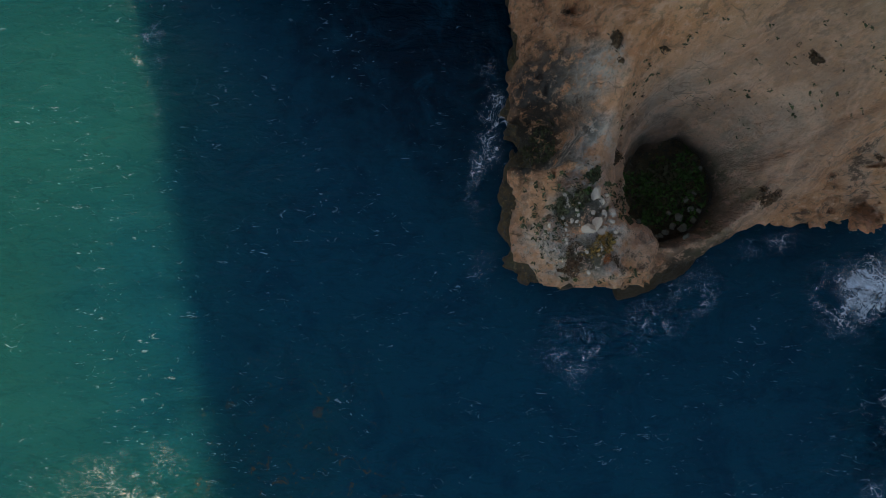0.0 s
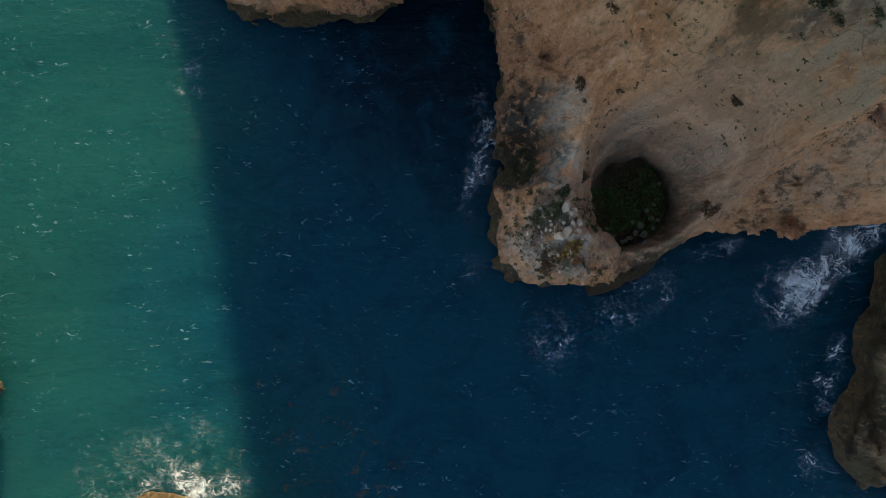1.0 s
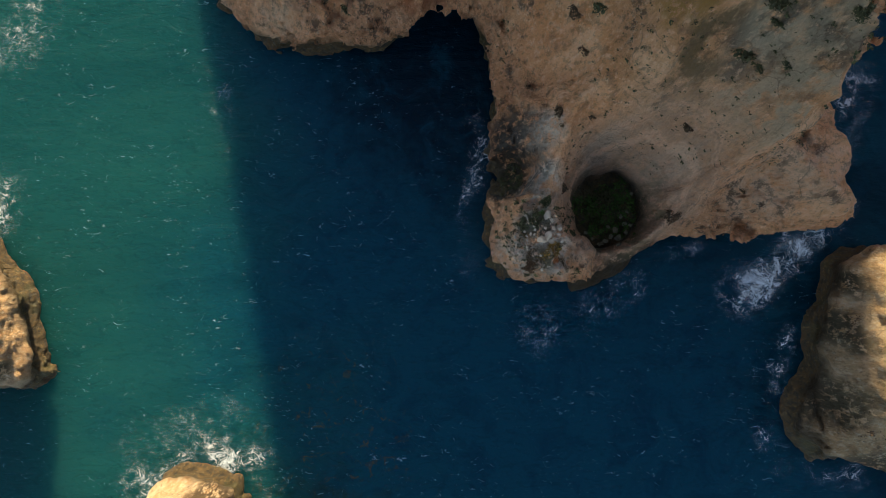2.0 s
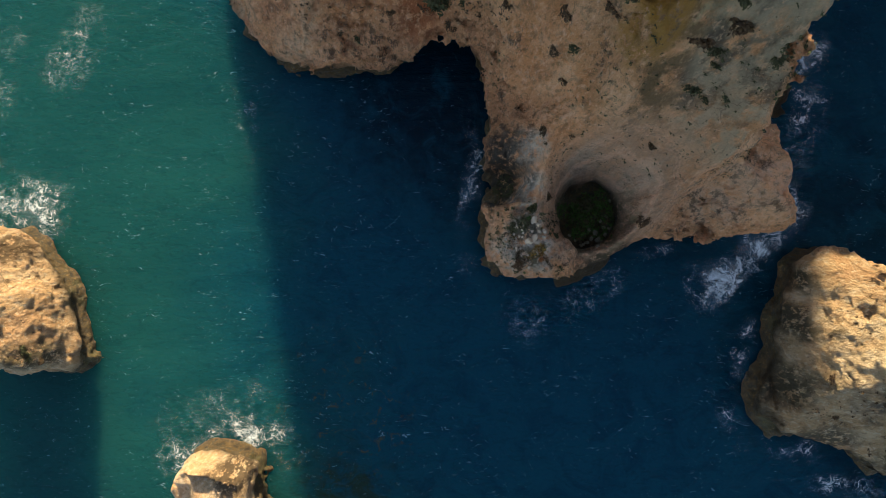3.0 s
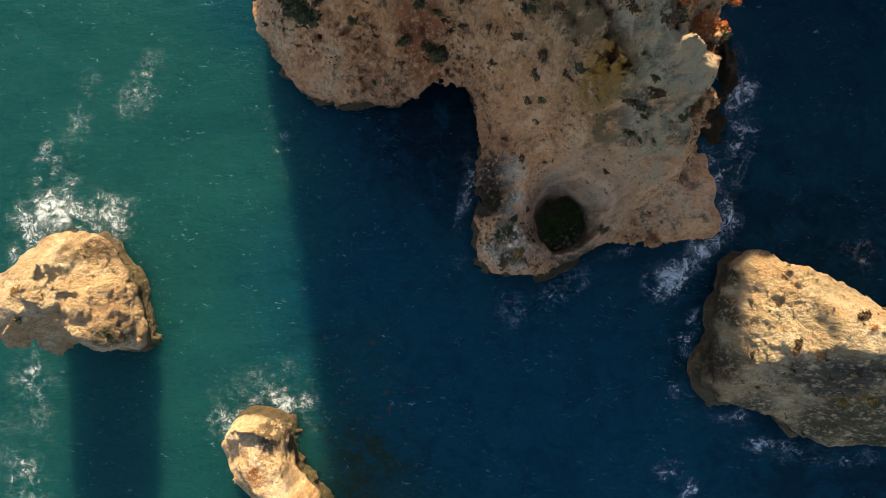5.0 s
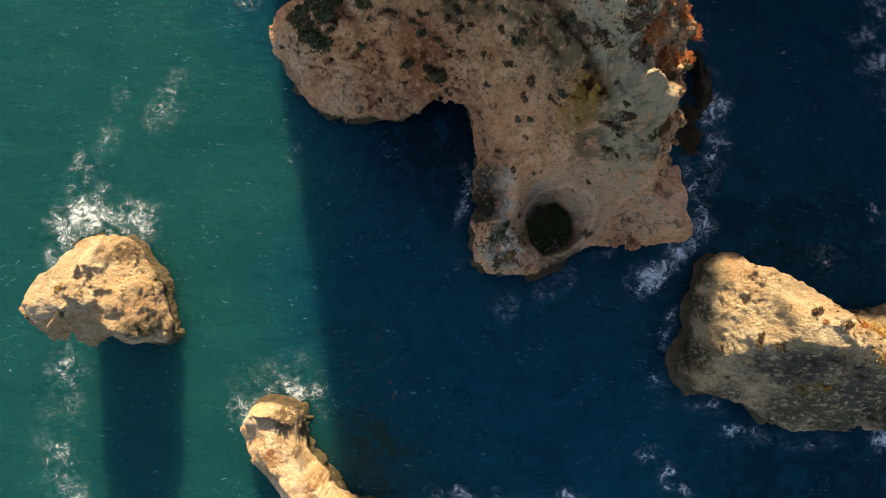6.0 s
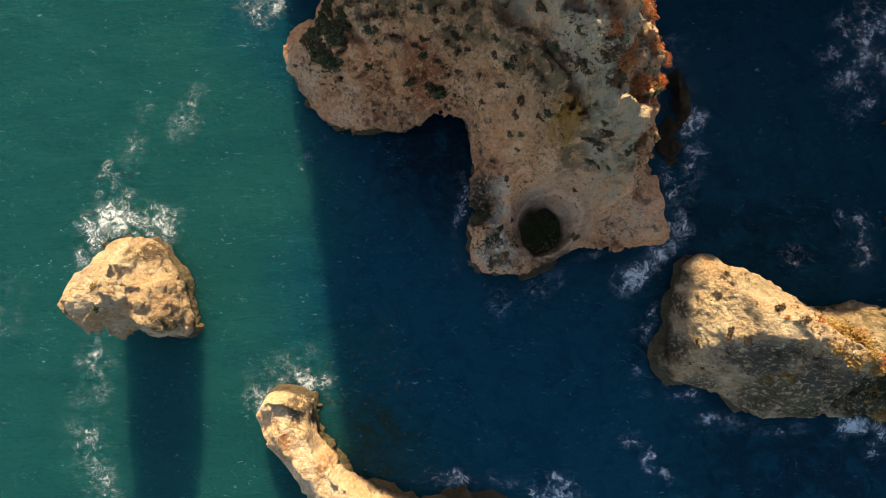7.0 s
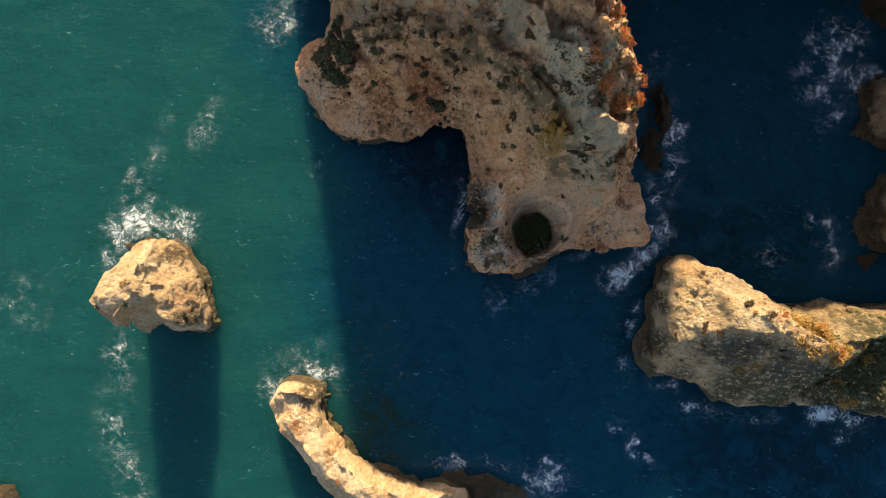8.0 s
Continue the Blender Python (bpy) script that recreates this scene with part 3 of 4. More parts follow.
def main_heights(x, y, d):
    spine = np.interp(y, (4, 5, 7, 9, 12, 14, 20, 28), (17.5, 18.7, 21.5, 23.5, 25, 26.3, 30.3, 34.5))
    rim_e = np.interp(y, (4, 9, 14, 20, 28), (17.5, 23.5, 26.3, 27.6, 28.2))
    xc = np.interp(y, (5, 9, 14, 34), (12, 10.6, 10.2, 9))
    upper = np.where(x < xc, spine - 0.92 * np.maximum(0, xc - x - 1), np.minimum(spine, rim_e - 1.9 * np.maximum(0, x - xc - 1)))
    # a blocky knob over the shaft, a hollow of ochre earth beside it
    upper = upper + 3.0 * np.exp(-(((x - 12.1) / 1.5) ** 4 + ((y - 8.3) / 1.5) ** 4)) * (1 + 0.3 * fbm(x, y, x * 0, 1.2, 2, 91)) - 1.4 * np.exp(-((x - 8.9) ** 2 + (y - 10.2) ** 2) / 2.2)
    upper = upper + 1.5 * np.abs(fbm(x, y, x * 0, 2.2, 3, 93)) * np.clip((x - 9) / 2, 0, 1) * np.clip((y - 5) / 2, 0, 1)
    upper = upper - (3.6 + 3.0 * np.exp(-((x - 10.3) ** 2 + (y - 6.2) ** 2) / 7.0)) * np.maximum(0, -inside_distance(x, y, RIM))
    cap = np.minimum(12.5, 5.8 + 1.2 * np.clip((7 - x) / 2, 0, 1) + 1.7 * np.maximum(0, y - 2.5) + 1.5 * np.maximum(0, x - 10.5))
    # a terraced bowl falls to the shaft, steepest in the east
    r = np.maximum(np.hypot(x - 9.4, y - 2.6), 0.1)
    bowl = 1.5 + (2.6 + 3.0 * np.clip((x - 9.4) / r, 0, 1)) * np.maximum(0, r - 1.9)
    bowl = bowl + 0.3 * np.abs(np.sin(bowl * 1.25)) * np.clip((6.0 - r) / 2.0, 0, 1)
    cap = np.minimum(cap, bowl)
    skirt = np.minimum(2.6 + 2.0 * d + 5.5 * np.clip((x - 14) / 4, 0, 1) + (2.0 + 0.8 * d) * np.clip((8 - x) / 2, 0, 1) * (y < 3), cap)
    apron = 1.2 + 1.7 * np.maximum(0, np.hypot(x - 9.8, y + 2.0) - 0.9)
    skirt = np.minimum(skirt, np.where(y < 3, apron, 99))
    h = np.minimum(np.maximum(upper, skirt), 5.5 + 2.5 * np.clip((x - 14) / 4, 0, 1) + 7 * np.maximum(d, 0))
    # hard beds stand out as curved ledges across the upper slope
    u = np.hypot(x + 6.0, y - 2.0) + 0.5 * fbm(x, y, x * 0, 2.6, 3, 95)
    ledge = 0.6 * np.sin(u * 2.4) + 0.35 * np.sin(u * 5.3 + 1.0)
    turn = np.arctan2(y - 2.0, x + 6.0) * 17.0
    ledge = ledge - 1.5 * np.abs(fbm(turn, u * 0.35, x * 0, 2.6, 4, 97)) + 0.5
    broken = 1.2 * np.abs(fbm(x, y, x * 0, 3.0, 4, 99)) - 0.6
    east = np.clip((x - 11) / 2, 0, 1) * np.clip((y - 3.5) / 2, 0, 1)
    h = h - broken * east * np.clip((h - 7) / 3, 0, 1) - 1.3 * np.exp(-((np.abs(x - 0.9 * y - 6.2)) / 0.7) ** 2) * east
    return h + ledge * np.clip((h - 9) / 4, 0, 1) * np.clip((12.5 - x) / 2, 0, 1) * np.clip((u - 11.5) / 3, 0, 1)


def main_carve(x, y, z):
    # sea cave in the inner corner
    e = np.sqrt(((x + 0.2) / 2.3) ** 2 + ((y - 13.2) / 2.2) ** 2 + (z / 3.4) ** 2)
    g = (e - 1) * 2.2
    # round shaft behind the tip
    r = np.hypot(x - 9.4, (y - 2.6) * 0.92)
    floor = 1.0 + 0.3 * np.maximum(0, 1.5 - y) + 0.2 * np.maximum(0, 9 - x)
    shaft = np.maximum(r - 1.98 - 0.2 * np.maximum(0, z - 4.0), floor - z)
    g = np.minimum(g, shaft)
    # deep notch in the western flank, open above
    e = np.maximum(np.sqrt(((x - 3.1) / 1.5) ** 2 + ((y - 4.3) / 1.25) ** 2) * 1.3 - 1.3 - 0.06 * np.maximum(0, z - 3), 1.5 + 0.9 * np.maximum(0, x - 3.2) - z)
    return np.minimum(g, e).astype(np.float32)


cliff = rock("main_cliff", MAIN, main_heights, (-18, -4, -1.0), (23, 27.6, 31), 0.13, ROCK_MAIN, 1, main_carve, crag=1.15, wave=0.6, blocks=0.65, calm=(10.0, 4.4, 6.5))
tagged(cliff, "weathered tan limestone cliff with a round shaft, rising from the sea", "cliff")

# ---- the headland behind it ----
HEAD = [(-15.3, 28.4), (-13, 27.2), (15, 27.2), (18, 31), (30, 32), (40, 30), (46, 27), (60, 28), (90, 30), (90, 70), (-16, 70), (-17.2, 41)]
head = rock("headland", HEAD, lambda x, y, d: np.minimum(np.interp(x, (-16, -15, -12, -8, -4, 6, 9, 11.5, 17.3, 18.5, 23.5, 30.5, 40, 43, 90), (23, 25, 26.2, 27.2, 30, 33.5, 31, 26, 27, 19, 20, 22, 22, 35, 35)), 19 + 9 * np.maximum(d, 0)),
            (-24, 26, -1.0), (80, 62, 37), 0.5, ROCK_MAIN, 5)
tagged(head, "tan limestone headland joining the sea cliff", "headland")

# ---- an unseen cliff added in the east to keep sky light off the channel ----
EAST_SCREEN = [(52, -3), (51, 8), (50.5, 18), (52, 34), (88, 34), (88, -6), (60, -6)]
east_screen = rock("headland", EAST_SCREEN, lambda x, y, d: np.minimum(26 + 0.12 * (x - 50), 8 + 5 * np.maximum(d, 0)), (47, -9, -1.0), (80, 33, 32), 0.5, ROCK_EAST, 9)
tagged(east_screen, "unseen limestone cliff added east of the channel to cut sky light", "headland")

# ---- the western stack ----
WEST = [(-30.2, -1.8), (-29.4, 0.0), (-28.4, 1.2), (-27.2, 1.5), (-25.9, 0.4), (-25.2, -1.1), (-24.2, -2.6), (-23.5, -4.9), (-22.9, -7), (-23.6, -7.8), (-24.9, -8.1),
        (-26.2, -7.7), (-27.8, -6.8), (-29.2, -5.6), (-30.8, -3.9)]


def west_heights(x, y, d):
    # the crest rises to a prow in the west, a broad flank falls south-east
    h = np.maximum(ridge(x, y, ((-30.6, -3.5, 12.6), (-29.2, -3.0, 12.4), (-27.6, -2.2, 11.0), (-25.5, -2.6, 9.8)), 1.2, 0.7, 0.5), crest(x, y, (-27, -3.6, 9.8), (-24.8, -6.4, 6.6), 0.9, 0.6))
    h = np.minimum(h, 12.9 - 1.65 * np.maximum(0, y + 3.5))
    return np.minimum(np.maximum(h, 1.2 + 1.4 * d), 2.2 + 3.4 * np.maximum(d, 0) + 8 * np.clip((-27.2 - x) / 1.6, 0, 1))


west = rock("rock_islet", WEST, west_heights, (-35, -11, -1.0), (-20.5, 5, 15), 0.13, ROCK_WEST, 31, crag=1.0, batter=-0.03, knobs=0.8, blocks=0.7, wave=0.4)
tagged(west, "sunlit tan limestone sea stack standing in foam", "sea stack")

# ---- the south-western spur ----
SPUR = [(-16, -13.2), (-15.2, -12.8), (-13.7, -12.8), (-11.7, -13.5), (-11.4, -14.7), (-10.9, -17.4), (-8.9, -19.4), (-5.6, -21.6), (-2.2, -23.0), (0.6, -22.9), (3, -23.5),
        (5, -26), (4, -31), (-4, -31), (-10, -24.5), (-13, -20.5), (-15.5, -17.5), (-17, -14.8)]
spur = rock("rock_spur", SPUR, lambda x, y, d: np.minimum(ridge(x, y, ((-15.2, -14.7, 4.2), (-13.4, -16.3, 5.6), (-10.9, -18.9, 6.3), (-7.9, -21.6, 6.4), (-4.2, -23.7, 6.0), (-3.0, -24.2, 3.2), (3, -26.5, 1.8)), 0.45, 1.2, 1.0),
            2.0 + 11 * np.maximum(d, 0)), (-20, -35, -1.0), (9, -10, 11), 0.14, ROCK_SPUR, 51, crag=1.0, batter=0.0, knobs=1.1, blocks=0.15, wave=0.6)
tagged(spur, "sunlit pale limestone spur running into the sea", "rock spur")

# ---- the eastern stack ----
EAST = [(22.2, -0.4), (21.8, -2.6), (21.1, -6.1), (20.2, -8.5), (20.3, -10.2), (21.7, -11.7), (23.4, -12.2), (25.9, -12.4), (27.5, -13.7), (28.4, -14.4), (30.8, -14.6),
        (36.6, -14.1), (38.9, -14.1), (42.5, -14.9), (46.5, -15.9), (57, -17), (57, -3), (42, -4.2), (36.5, -4.4), (35, -4.6), (33.8, -4.4), (32.6, -3.7), (31.3, -3.0), (29, -2.0), (27, -1), (25, 0.9), (23.4, 0.7)]


def east_heights(x, y, d):
    t = ridge(x, y, ((22.7, -5.7, 10.2), (25.3, -5.0, 14.2), (28.4, -5.3, 16.4), (31.5, -6.6, 17.3), (36.6, -7.2, 11.6)), 0.85, 1.9)
    # a blunt face to the west, a rim along the north
    t = np.minimum(t, 2.2 + 6.0 * np.maximum(0, x - 21.3 - 0.1 * np.maximum(0, y + 5)))
    t = np.minimum(t, 3.8 + 2.0 * np.maximum(0, x - 24.5) + 3.2 * np.maximum(d - 0.4, 0))
    t = np.maximum(t, np.minimum(crest(x, y, (38, -9.5, 6.5), (56, -11, 9), 0.5, 2.6), 8))
    edge = 2.4 + 2.6 * np.clip((y + 6) / 3, 0, 1)
    return np.minimum(np.maximum(t, 1.2 + 1.5 * np.minimum(d, 3)), edge + 5.0 * np.maximum(d, 0))


east = rock("rock_islet", EAST, east_heights, (17, -20, -1.0), (54, 3, 20), 0.15, ROCK_EAST, 71, crag=0.8, knobs=1.0, blocks=0.8)
tagged(east, "long limestone stack with a sunlit ridge and shaded flanks", "sea stack")


# ---- rocks standing in the water ----
def oval(cx, cy, rx, ry, turn=0.0, n=14):
    c, q = math.cos(radians(turn)), math.sin(radians(turn))
    out = []
    for i in range(n):
        a = 2 * math.pi * i / n
        u, v = rx * math.cos(a) * (1 + 0.12 * math.sin(3 * a + cx)), ry * math.sin(a) * (1 + 0.12 * math.cos(2 * a + cy))
        out.append((cx + u * c - v * q, cy + u * q + v * c))
    return out


def boulder(cx, cy, rx, ry, turn, top, label, seed, material=ROCK_TIDAL, belt=False, name="sea_rock"):
    m = max(rx, ry) * 1.25 + 1.0
    ob = rock(name, oval(cx, cy, rx, ry, turn), lambda x, y, d: np.minimum(0.3 + 1.6 * d, top - 0.12 * np.hypot(x - cx, y - cy) ** 2 / max(rx, 1)),
              (cx - m, cy - m, -0.9), (cx + m, cy + m, top + 1.5), 0.14, material, seed, rough=1.1, belt=belt)
    return tagged(ob, label, "rock")


boulder(22.5, 15.4, 1.5, 2.3, 8, 2.2, "dark wet brown boulder beside the cliff foot", 101)
boulder(21.9, 11.3, 0.9, 1.8, 10, 1.3, "low dark wet boulder washed by foam", 103)
boulder(46.2, 15.0, 3.2, 3.6, 0, 4.2, "grey brown boulder in the shaded channel", 105, ROCK_EAST, True)
boulder(47.0, 5.2, 4.4, 4.4, 20, 4.8, "large grey brown boulder in the shaded channel", 107, ROCK_EAST, True)
boulder(44.0, 0.2, 1.4, 1.2, 20, 1.6, "small dark wet boulder in the channel", 109)
boulder(46.0, 27.4, 3.0, 2.4, 0, 2.6, "dark boulder under the headland", 111)
boulder(-45.2, -25.8, 2.0, 1.9, 0, 1.8, "low brown rock awash in the sea", 113)
boulder(5.2, -24.4, 4.6, 1.9, -12, 1.0, "flat weed-covered reef at the end of the spur", 115)
boulder(9.2, -0.75, 1.8, 0.6, 28, 0.7, "low weed-covered ledge under the tip of the cliff", 119)
boulder(-31.0, 0.9, 1.5, 0.8, 25, 0.9, "dark wet ledge under the stack", 117)


# ---- foam ----
def foam(x, y, rx, ry, turn, amount, seed):
    """A drift of foam about (x, y); froth says how thick it lies."""
    step = 0.2
    m = max(rx, ry) * 1.8
    ax = np.arange(-m, m + step, step)
    U, V = np.meshgrid(ax, ax, indexing="ij")
    wx, wy = U + 0.55 * fbm(U, V, U * 0, 2.4, 3, seed), V + 0.55 * fbm(U, V, U * 0 + 7, 2.4, 3, seed + 1)
    c, q = math.cos(radians(turn)), math.sin(radians(turn))
    a, b = (wx * c + wy * q) / rx, (-wx * q + wy * c) / ry
    froth = amount * np.clip(1.45 - np.sqrt(a * a + b * b), 0, 1) * np.clip(0.8 + 0.55 * fbm(U, V, U * 0 + 11, 1.8, 3, seed + 6), 0.1, 1.3)
    ok = froth > 0.03
    ids = -np.ones(U.shape, int)
    keep = np.zeros(U.shape, bool)
    cell = (ok[:-1, :-1] | ok[1:, :-1] | ok[1:, 1:] | ok[:-1, 1:])
    for i, j in ((0, 0), (1, 0), (1, 1), (0, 1)):
        keep[i:keep.shape[0] - 1 + i, j:keep.shape[1] - 1 + j] |= cell
    ids[keep] = np.arange(keep.sum())
    X, Y = U + x, V + y
    Z = swell(X, Y) + 0.035 + 0.04 * np.clip(froth, 0, 1) + 0.0007 * (seed % 9)
    faces = np.stack([ids[:-1, :-1][cell], ids[1:, :-1][cell], ids[1:, 1:][cell], ids[:-1, 1:][cell]], -1)
    ob = mesh_object("foam_patch", np.stack([X[keep], Y[keep], Z[keep]], -1), faces, FOAM)
    ob.data.attributes.new("froth", "FLOAT", "POINT").data.foreach_set("value", froth[keep].astype(np.float32))
    return tagged(ob, "lacy white sea foam drifting on the water", "sea foam", "foam on the sea", "stuff")


# round the western stack and in the western channel
foam(-31.6, 2.8, 3.6, 2.4, 10, 1.0, 1)
foam(-27.0, 3.0, 2.8, 1.8, 0, 0.7, 2)
foam(-34.0, 0.0, 1.8, 4.2, -10, 0.55, 3)
foam(-24.0, 14.0, 1.5, 3.6, -22, 0.46, 4)
foam(-29.6, 10.4, 1.5, 4.2, -18, 0.4, 5)
foam(-32.0, 6.6, 1.4, 2.6, -10, 0.48, 6)
foam(-17.4, 24.2, 2.6, 2.0, 40, 0.75, 7)
foam(-33.2, -12.0, 2.0, 4.2, 6, 0.36, 8)
foam(-33.6, -17.5, 2.2, 4.4, 5, 0.36, 9)
foam(-31.6, -24.0, 2.2, 5.0, 15, 0.4, 10)
foam(-43.0, -5.5, 3.0, 3.2, 0, 0.40, 11)
foam(-13.1, 8.6, 0.8, 3.2, 10, 0.36, 12)
# round the spur
foam(-14.2, -10.6, 4.0, 1.6, 8, 0.42, 13)
foam(-12.9, -12.1, 1.3, 0.7, -40, 1.2, 14)
foam(-17.2, -14.0, 1.3, 1.6, 20, 0.65, 15)
foam(-11.0, -12.4, 1.2, 2.4, 20, 0.5, 16)
foam(1.4, -21.4, 1.6, 1.2, 50, 0.85, 17)
foam(6.5, -21.8, 3.6, 1.0, -8, 0.5, 18)
foam(11.4, -23.2, 2.8, 2.6, 0, 0.65, 19)
# the cove and the strait by the eastern stack
foam(18.2, -1.9, 1.8, 1.7, 30, 1.5, 20)
foam(20.3, -0.2, 1.1, 2.6, -45, 1.25, 21)
foam(22.6, 3.0, 1.5, 2.2, 10, 0.85, 22)
foam(19.8, -6.2, 1.0, 2.4, -20, 0.5, 23)
foam(19.2, -10.6, 0.9, 2.0, 10, 0.5, 24)
foam(22.8, -13.2, 2.2, 0.9, -10, 0.6, 25)
foam(27.6, -15.4, 2.6, 0.9, -15, 0.6, 26)
foam(32.0, -15.8, 3.0, 1.1, 0, 0.6, 27)
foam(40.0, -15.6, 1.9, 1.3, 10, 1.2, 28)
foam(43.0, -16.9, 2.0, 1.3, 20, 1.0, 29)
foam(20.8, -19.6, 1.1, 2.2, 25, 0.55, 30)
foam(18.4, -17.2, 1.1, 1.0, 0, 0.5, 31)
# along the tip
foam(7.6, -3.0, 2.4, 1.2, 5, 0.66, 32)
foam(10.4, -2.4, 2.0, 0.9, 25, 0.8, 33)
foam(1.9, 3.6, 0.9, 4.8, 0, 0.5, 34)
foam(14.4, 0.3, 1.6, 0.6, 8, 0.65, 35)
foam(5.6, -4.6, 2.4, 1.4, 0, 0.34, 36)
# the eastern channel
foam(24.3, 11.6, 1.5, 4.6, 0, 0.75, 37)
foam(23.9, 13.4, 0.5, 1.0, 15, 1.4, 38)
foam(22.4, 6.4, 1.3, 3.0, 10, 0.55, 39)
foam(22.0, 19.6, 1.8, 2.2, 0, 0.4, 40)
foam(40.6, 19.8, 3.6, 5.6, -8, 0.95, 41)
foam(43.6, 18.8, 1.8, 1.5, 30, 1.4, 42)
foam(40.0, 2.4, 1.6, 3.2, 15, 0.65, 43)
foam(34.4, 0.4, 2.2, 1.2, -20, 0.55, 44)


# ---- plants ----
def leaves(count, seed, flat=0.6, leaf=0.17):
    """A dome of small crossed leaves, one metre in radius."""
    rng = np.random.default_rng(seed)
    p = rng.normal(size=(count, 3))
    p /= np.linalg.norm(p, axis=1)[:, None]
    p[:, 2] = np.abs(p[:, 2])
    lump = 0.66 + 0.5 * vnoise(p[:, 0] * 2.0 + 9, p[:, 1] * 2.0, p[:, 2] * 2.0, seed)
    p *= (rng.uniform(0.25, 1.0, count) ** 0.45 * lump)[:, None]
    p[:, 2] *= flat
    a = rng.normal(size=(count, 3))
    a /= np.linalg.norm(a, axis=1)[:, None]
    b = np.cross(a, rng.normal(size=(count, 3)))
    b /= np.linalg.norm(b, axis=1)[:, None]
    size = rng.uniform(0.6, 1.3, count)[:, None] * leaf
    verts = np.stack([p - a * size, p + b * size * 0.45, p + a * size, p - b * size * 0.45], 1).reshape(-1, 3)
    return verts, np.arange(count * 4).reshape(-1, 4)


def twigs(seed):
    """A handful of tapered stems from the root."""
    rng = random.Random(seed)
    bm = bmesh.new()
    for i in range(6):
        tip = Vector((rng.uniform(-0.6, 0.6), rng.uniform(-0.6, 0.6), rng.uniform(0.25, 0.5)))
        m = tip.to_track_quat("Z", "Y").to_matrix().to_4x4()
        bmesh.ops.create_cone(bm, segments=5, radius1=0.045, radius2=0.012, depth=tip.length, matrix=m @ Matrix.Translation((0, 0, tip.length / 2)))
    me = bpy.data.meshes.new("stem")
    bm.to_mesh(me)
    bm.free()
    me.materials.append(TWIG)
    return me


def shrub_kind(material, label, seed, count=420, flat=0.6, leaf=0.15):
    root = new("shrub")
    tagged(root, label, "shrub", "shrubs on the cliffs")
    mesh_object("foliage", *leaves(count, seed, flat, leaf), material, root, smooth=False)
    stem = new("stem", twigs(seed))
    stem.parent = root
    return root


KINDS = {
    "olive": [shrub_kind(OLIVE, "dark olive green cushion shrub rooted in the limestone", 201 + i) for i in range(3)],
    "green": [shrub_kind(GREEN, "lush dark green ground plant on the shaft floor", 241 + i, 480, 0.45, 0.1) for i in range(2)],
    "dry": [shrub_kind(DRY, "dry brown shrub growing on bare limestone", 211 + i, 360, 0.5) for i in range(3)],
    "rust": [shrub_kind(RUST, "rust orange succulent shrub on the sunny rim", 221 + i, 900, 0.6, 0.06) for i in range(4)],
    "ochre": [shrub_kind(OCHRE, "ochre yellow shrub on the limestone ridge", 231 + i, 460, 0.6, 0.1) for i in range(2)],
}
USED = {k: 0 for k in KINDS}
pick = random.Random(5)
SPREAD = {"olive": 1.3, "dry": 1.25, "rust": 1.7, "ochre": 1.55, "green": 1.0}


def plant(kind, x, y, r):
    z = ground_at(x, y)
    if z < 0.8:
        return
    i = USED[kind]
    USED[kind] += 1
    m = pose(x, y, z - 0.12 * r - 0.05, pick.uniform(-12, 12), pick.uniform(-12, 12), pick.uniform(0, 360))
    src = KINDS[kind][i % len(KINDS[kind])]
    ob = src if i < len(KINDS[kind]) else copy_thing(src, m)
    ob.matrix_basis = m
    k = r * SPREAD[kind] * pick.uniform(0.85, 1.15)
    ob.scale = (k, k * pick.uniform(0.8, 1.1), k)


# western arm and inner corner
for x, y, r in ((-5.5, 17.4, .55), (-1.5, 15.7, .45), (-5.9, 15.5, .5), (-4.8, 15.4, .4), (-4.5, 14.9, .35), (-2.8, 14.6, .75), (-0.6, 14.2, .7), (-0.1, 13.9, .6), (-1.1, 14, .4),
                (1.3, 13.8, .5), (0.5, 13.2, .4), (-2.9, 13.8, .35), (-6.3, 13, .4), (-5, 13, .45), (-6.5, 17, .35), (-1.6, 16.2, .4), (-3.6, 17.1, .4), (0.2, 15.4, .4),
                (-11.3, 16, .35), (-10.3, 15, .4), (-8.6, 15, .35), (-12.9, 16.9, .4)):
    plant("olive" if r > 0.42 else "dry", x, y, r)
# slope above the tip
for x, y, r in ((3, 14, .6), (4.9, 13.2, .45), (4.5, 12.7, .5), (5.9, 11.4, .5), (7.1, 10.1, .5), (6.1, 9.5, .4), (9, 12.4, .7), (8, 13, .6), (10.4, 12.8, .7), (10.9, 11.6, .8),
                (7.3, 13.5, .5), (8.5, 13.9, .5), (5.7, 10.6, .4), (11.1, 8.6, .6), (10.1, 8.4, .55), (4.6, 13.3, .4), (5, 13.6, .4), (7.1, 11.2, .4), (6, 12.8, .45), (5.4, 13.7, .4),
                (3.8, 14.2, .4), (8, 11.8, .45), (10.1, 12.4, .6), (10.5, 11.1, .6), (7.3, 9.9, .4), (6.2, 8.8, .35), (5.4, 9.6, .35), (3.3, 12.5, .35), (4.2, 12.7, .3)):
    plant(("dry", "olive", "dry")[int(x * 10) % 3], x, y, r)
for x, y, r in ((11, 7.3, .35), (11.7, 6.9, .3), (12.6, 7.3, .35), (10.9, 8.2, .4), (10.6, 9, .35), (11.3, 7.8, .3), (12.2, 6.7, .25), (13.2, 7.6, .3)):
    plant("olive", x, y, r)
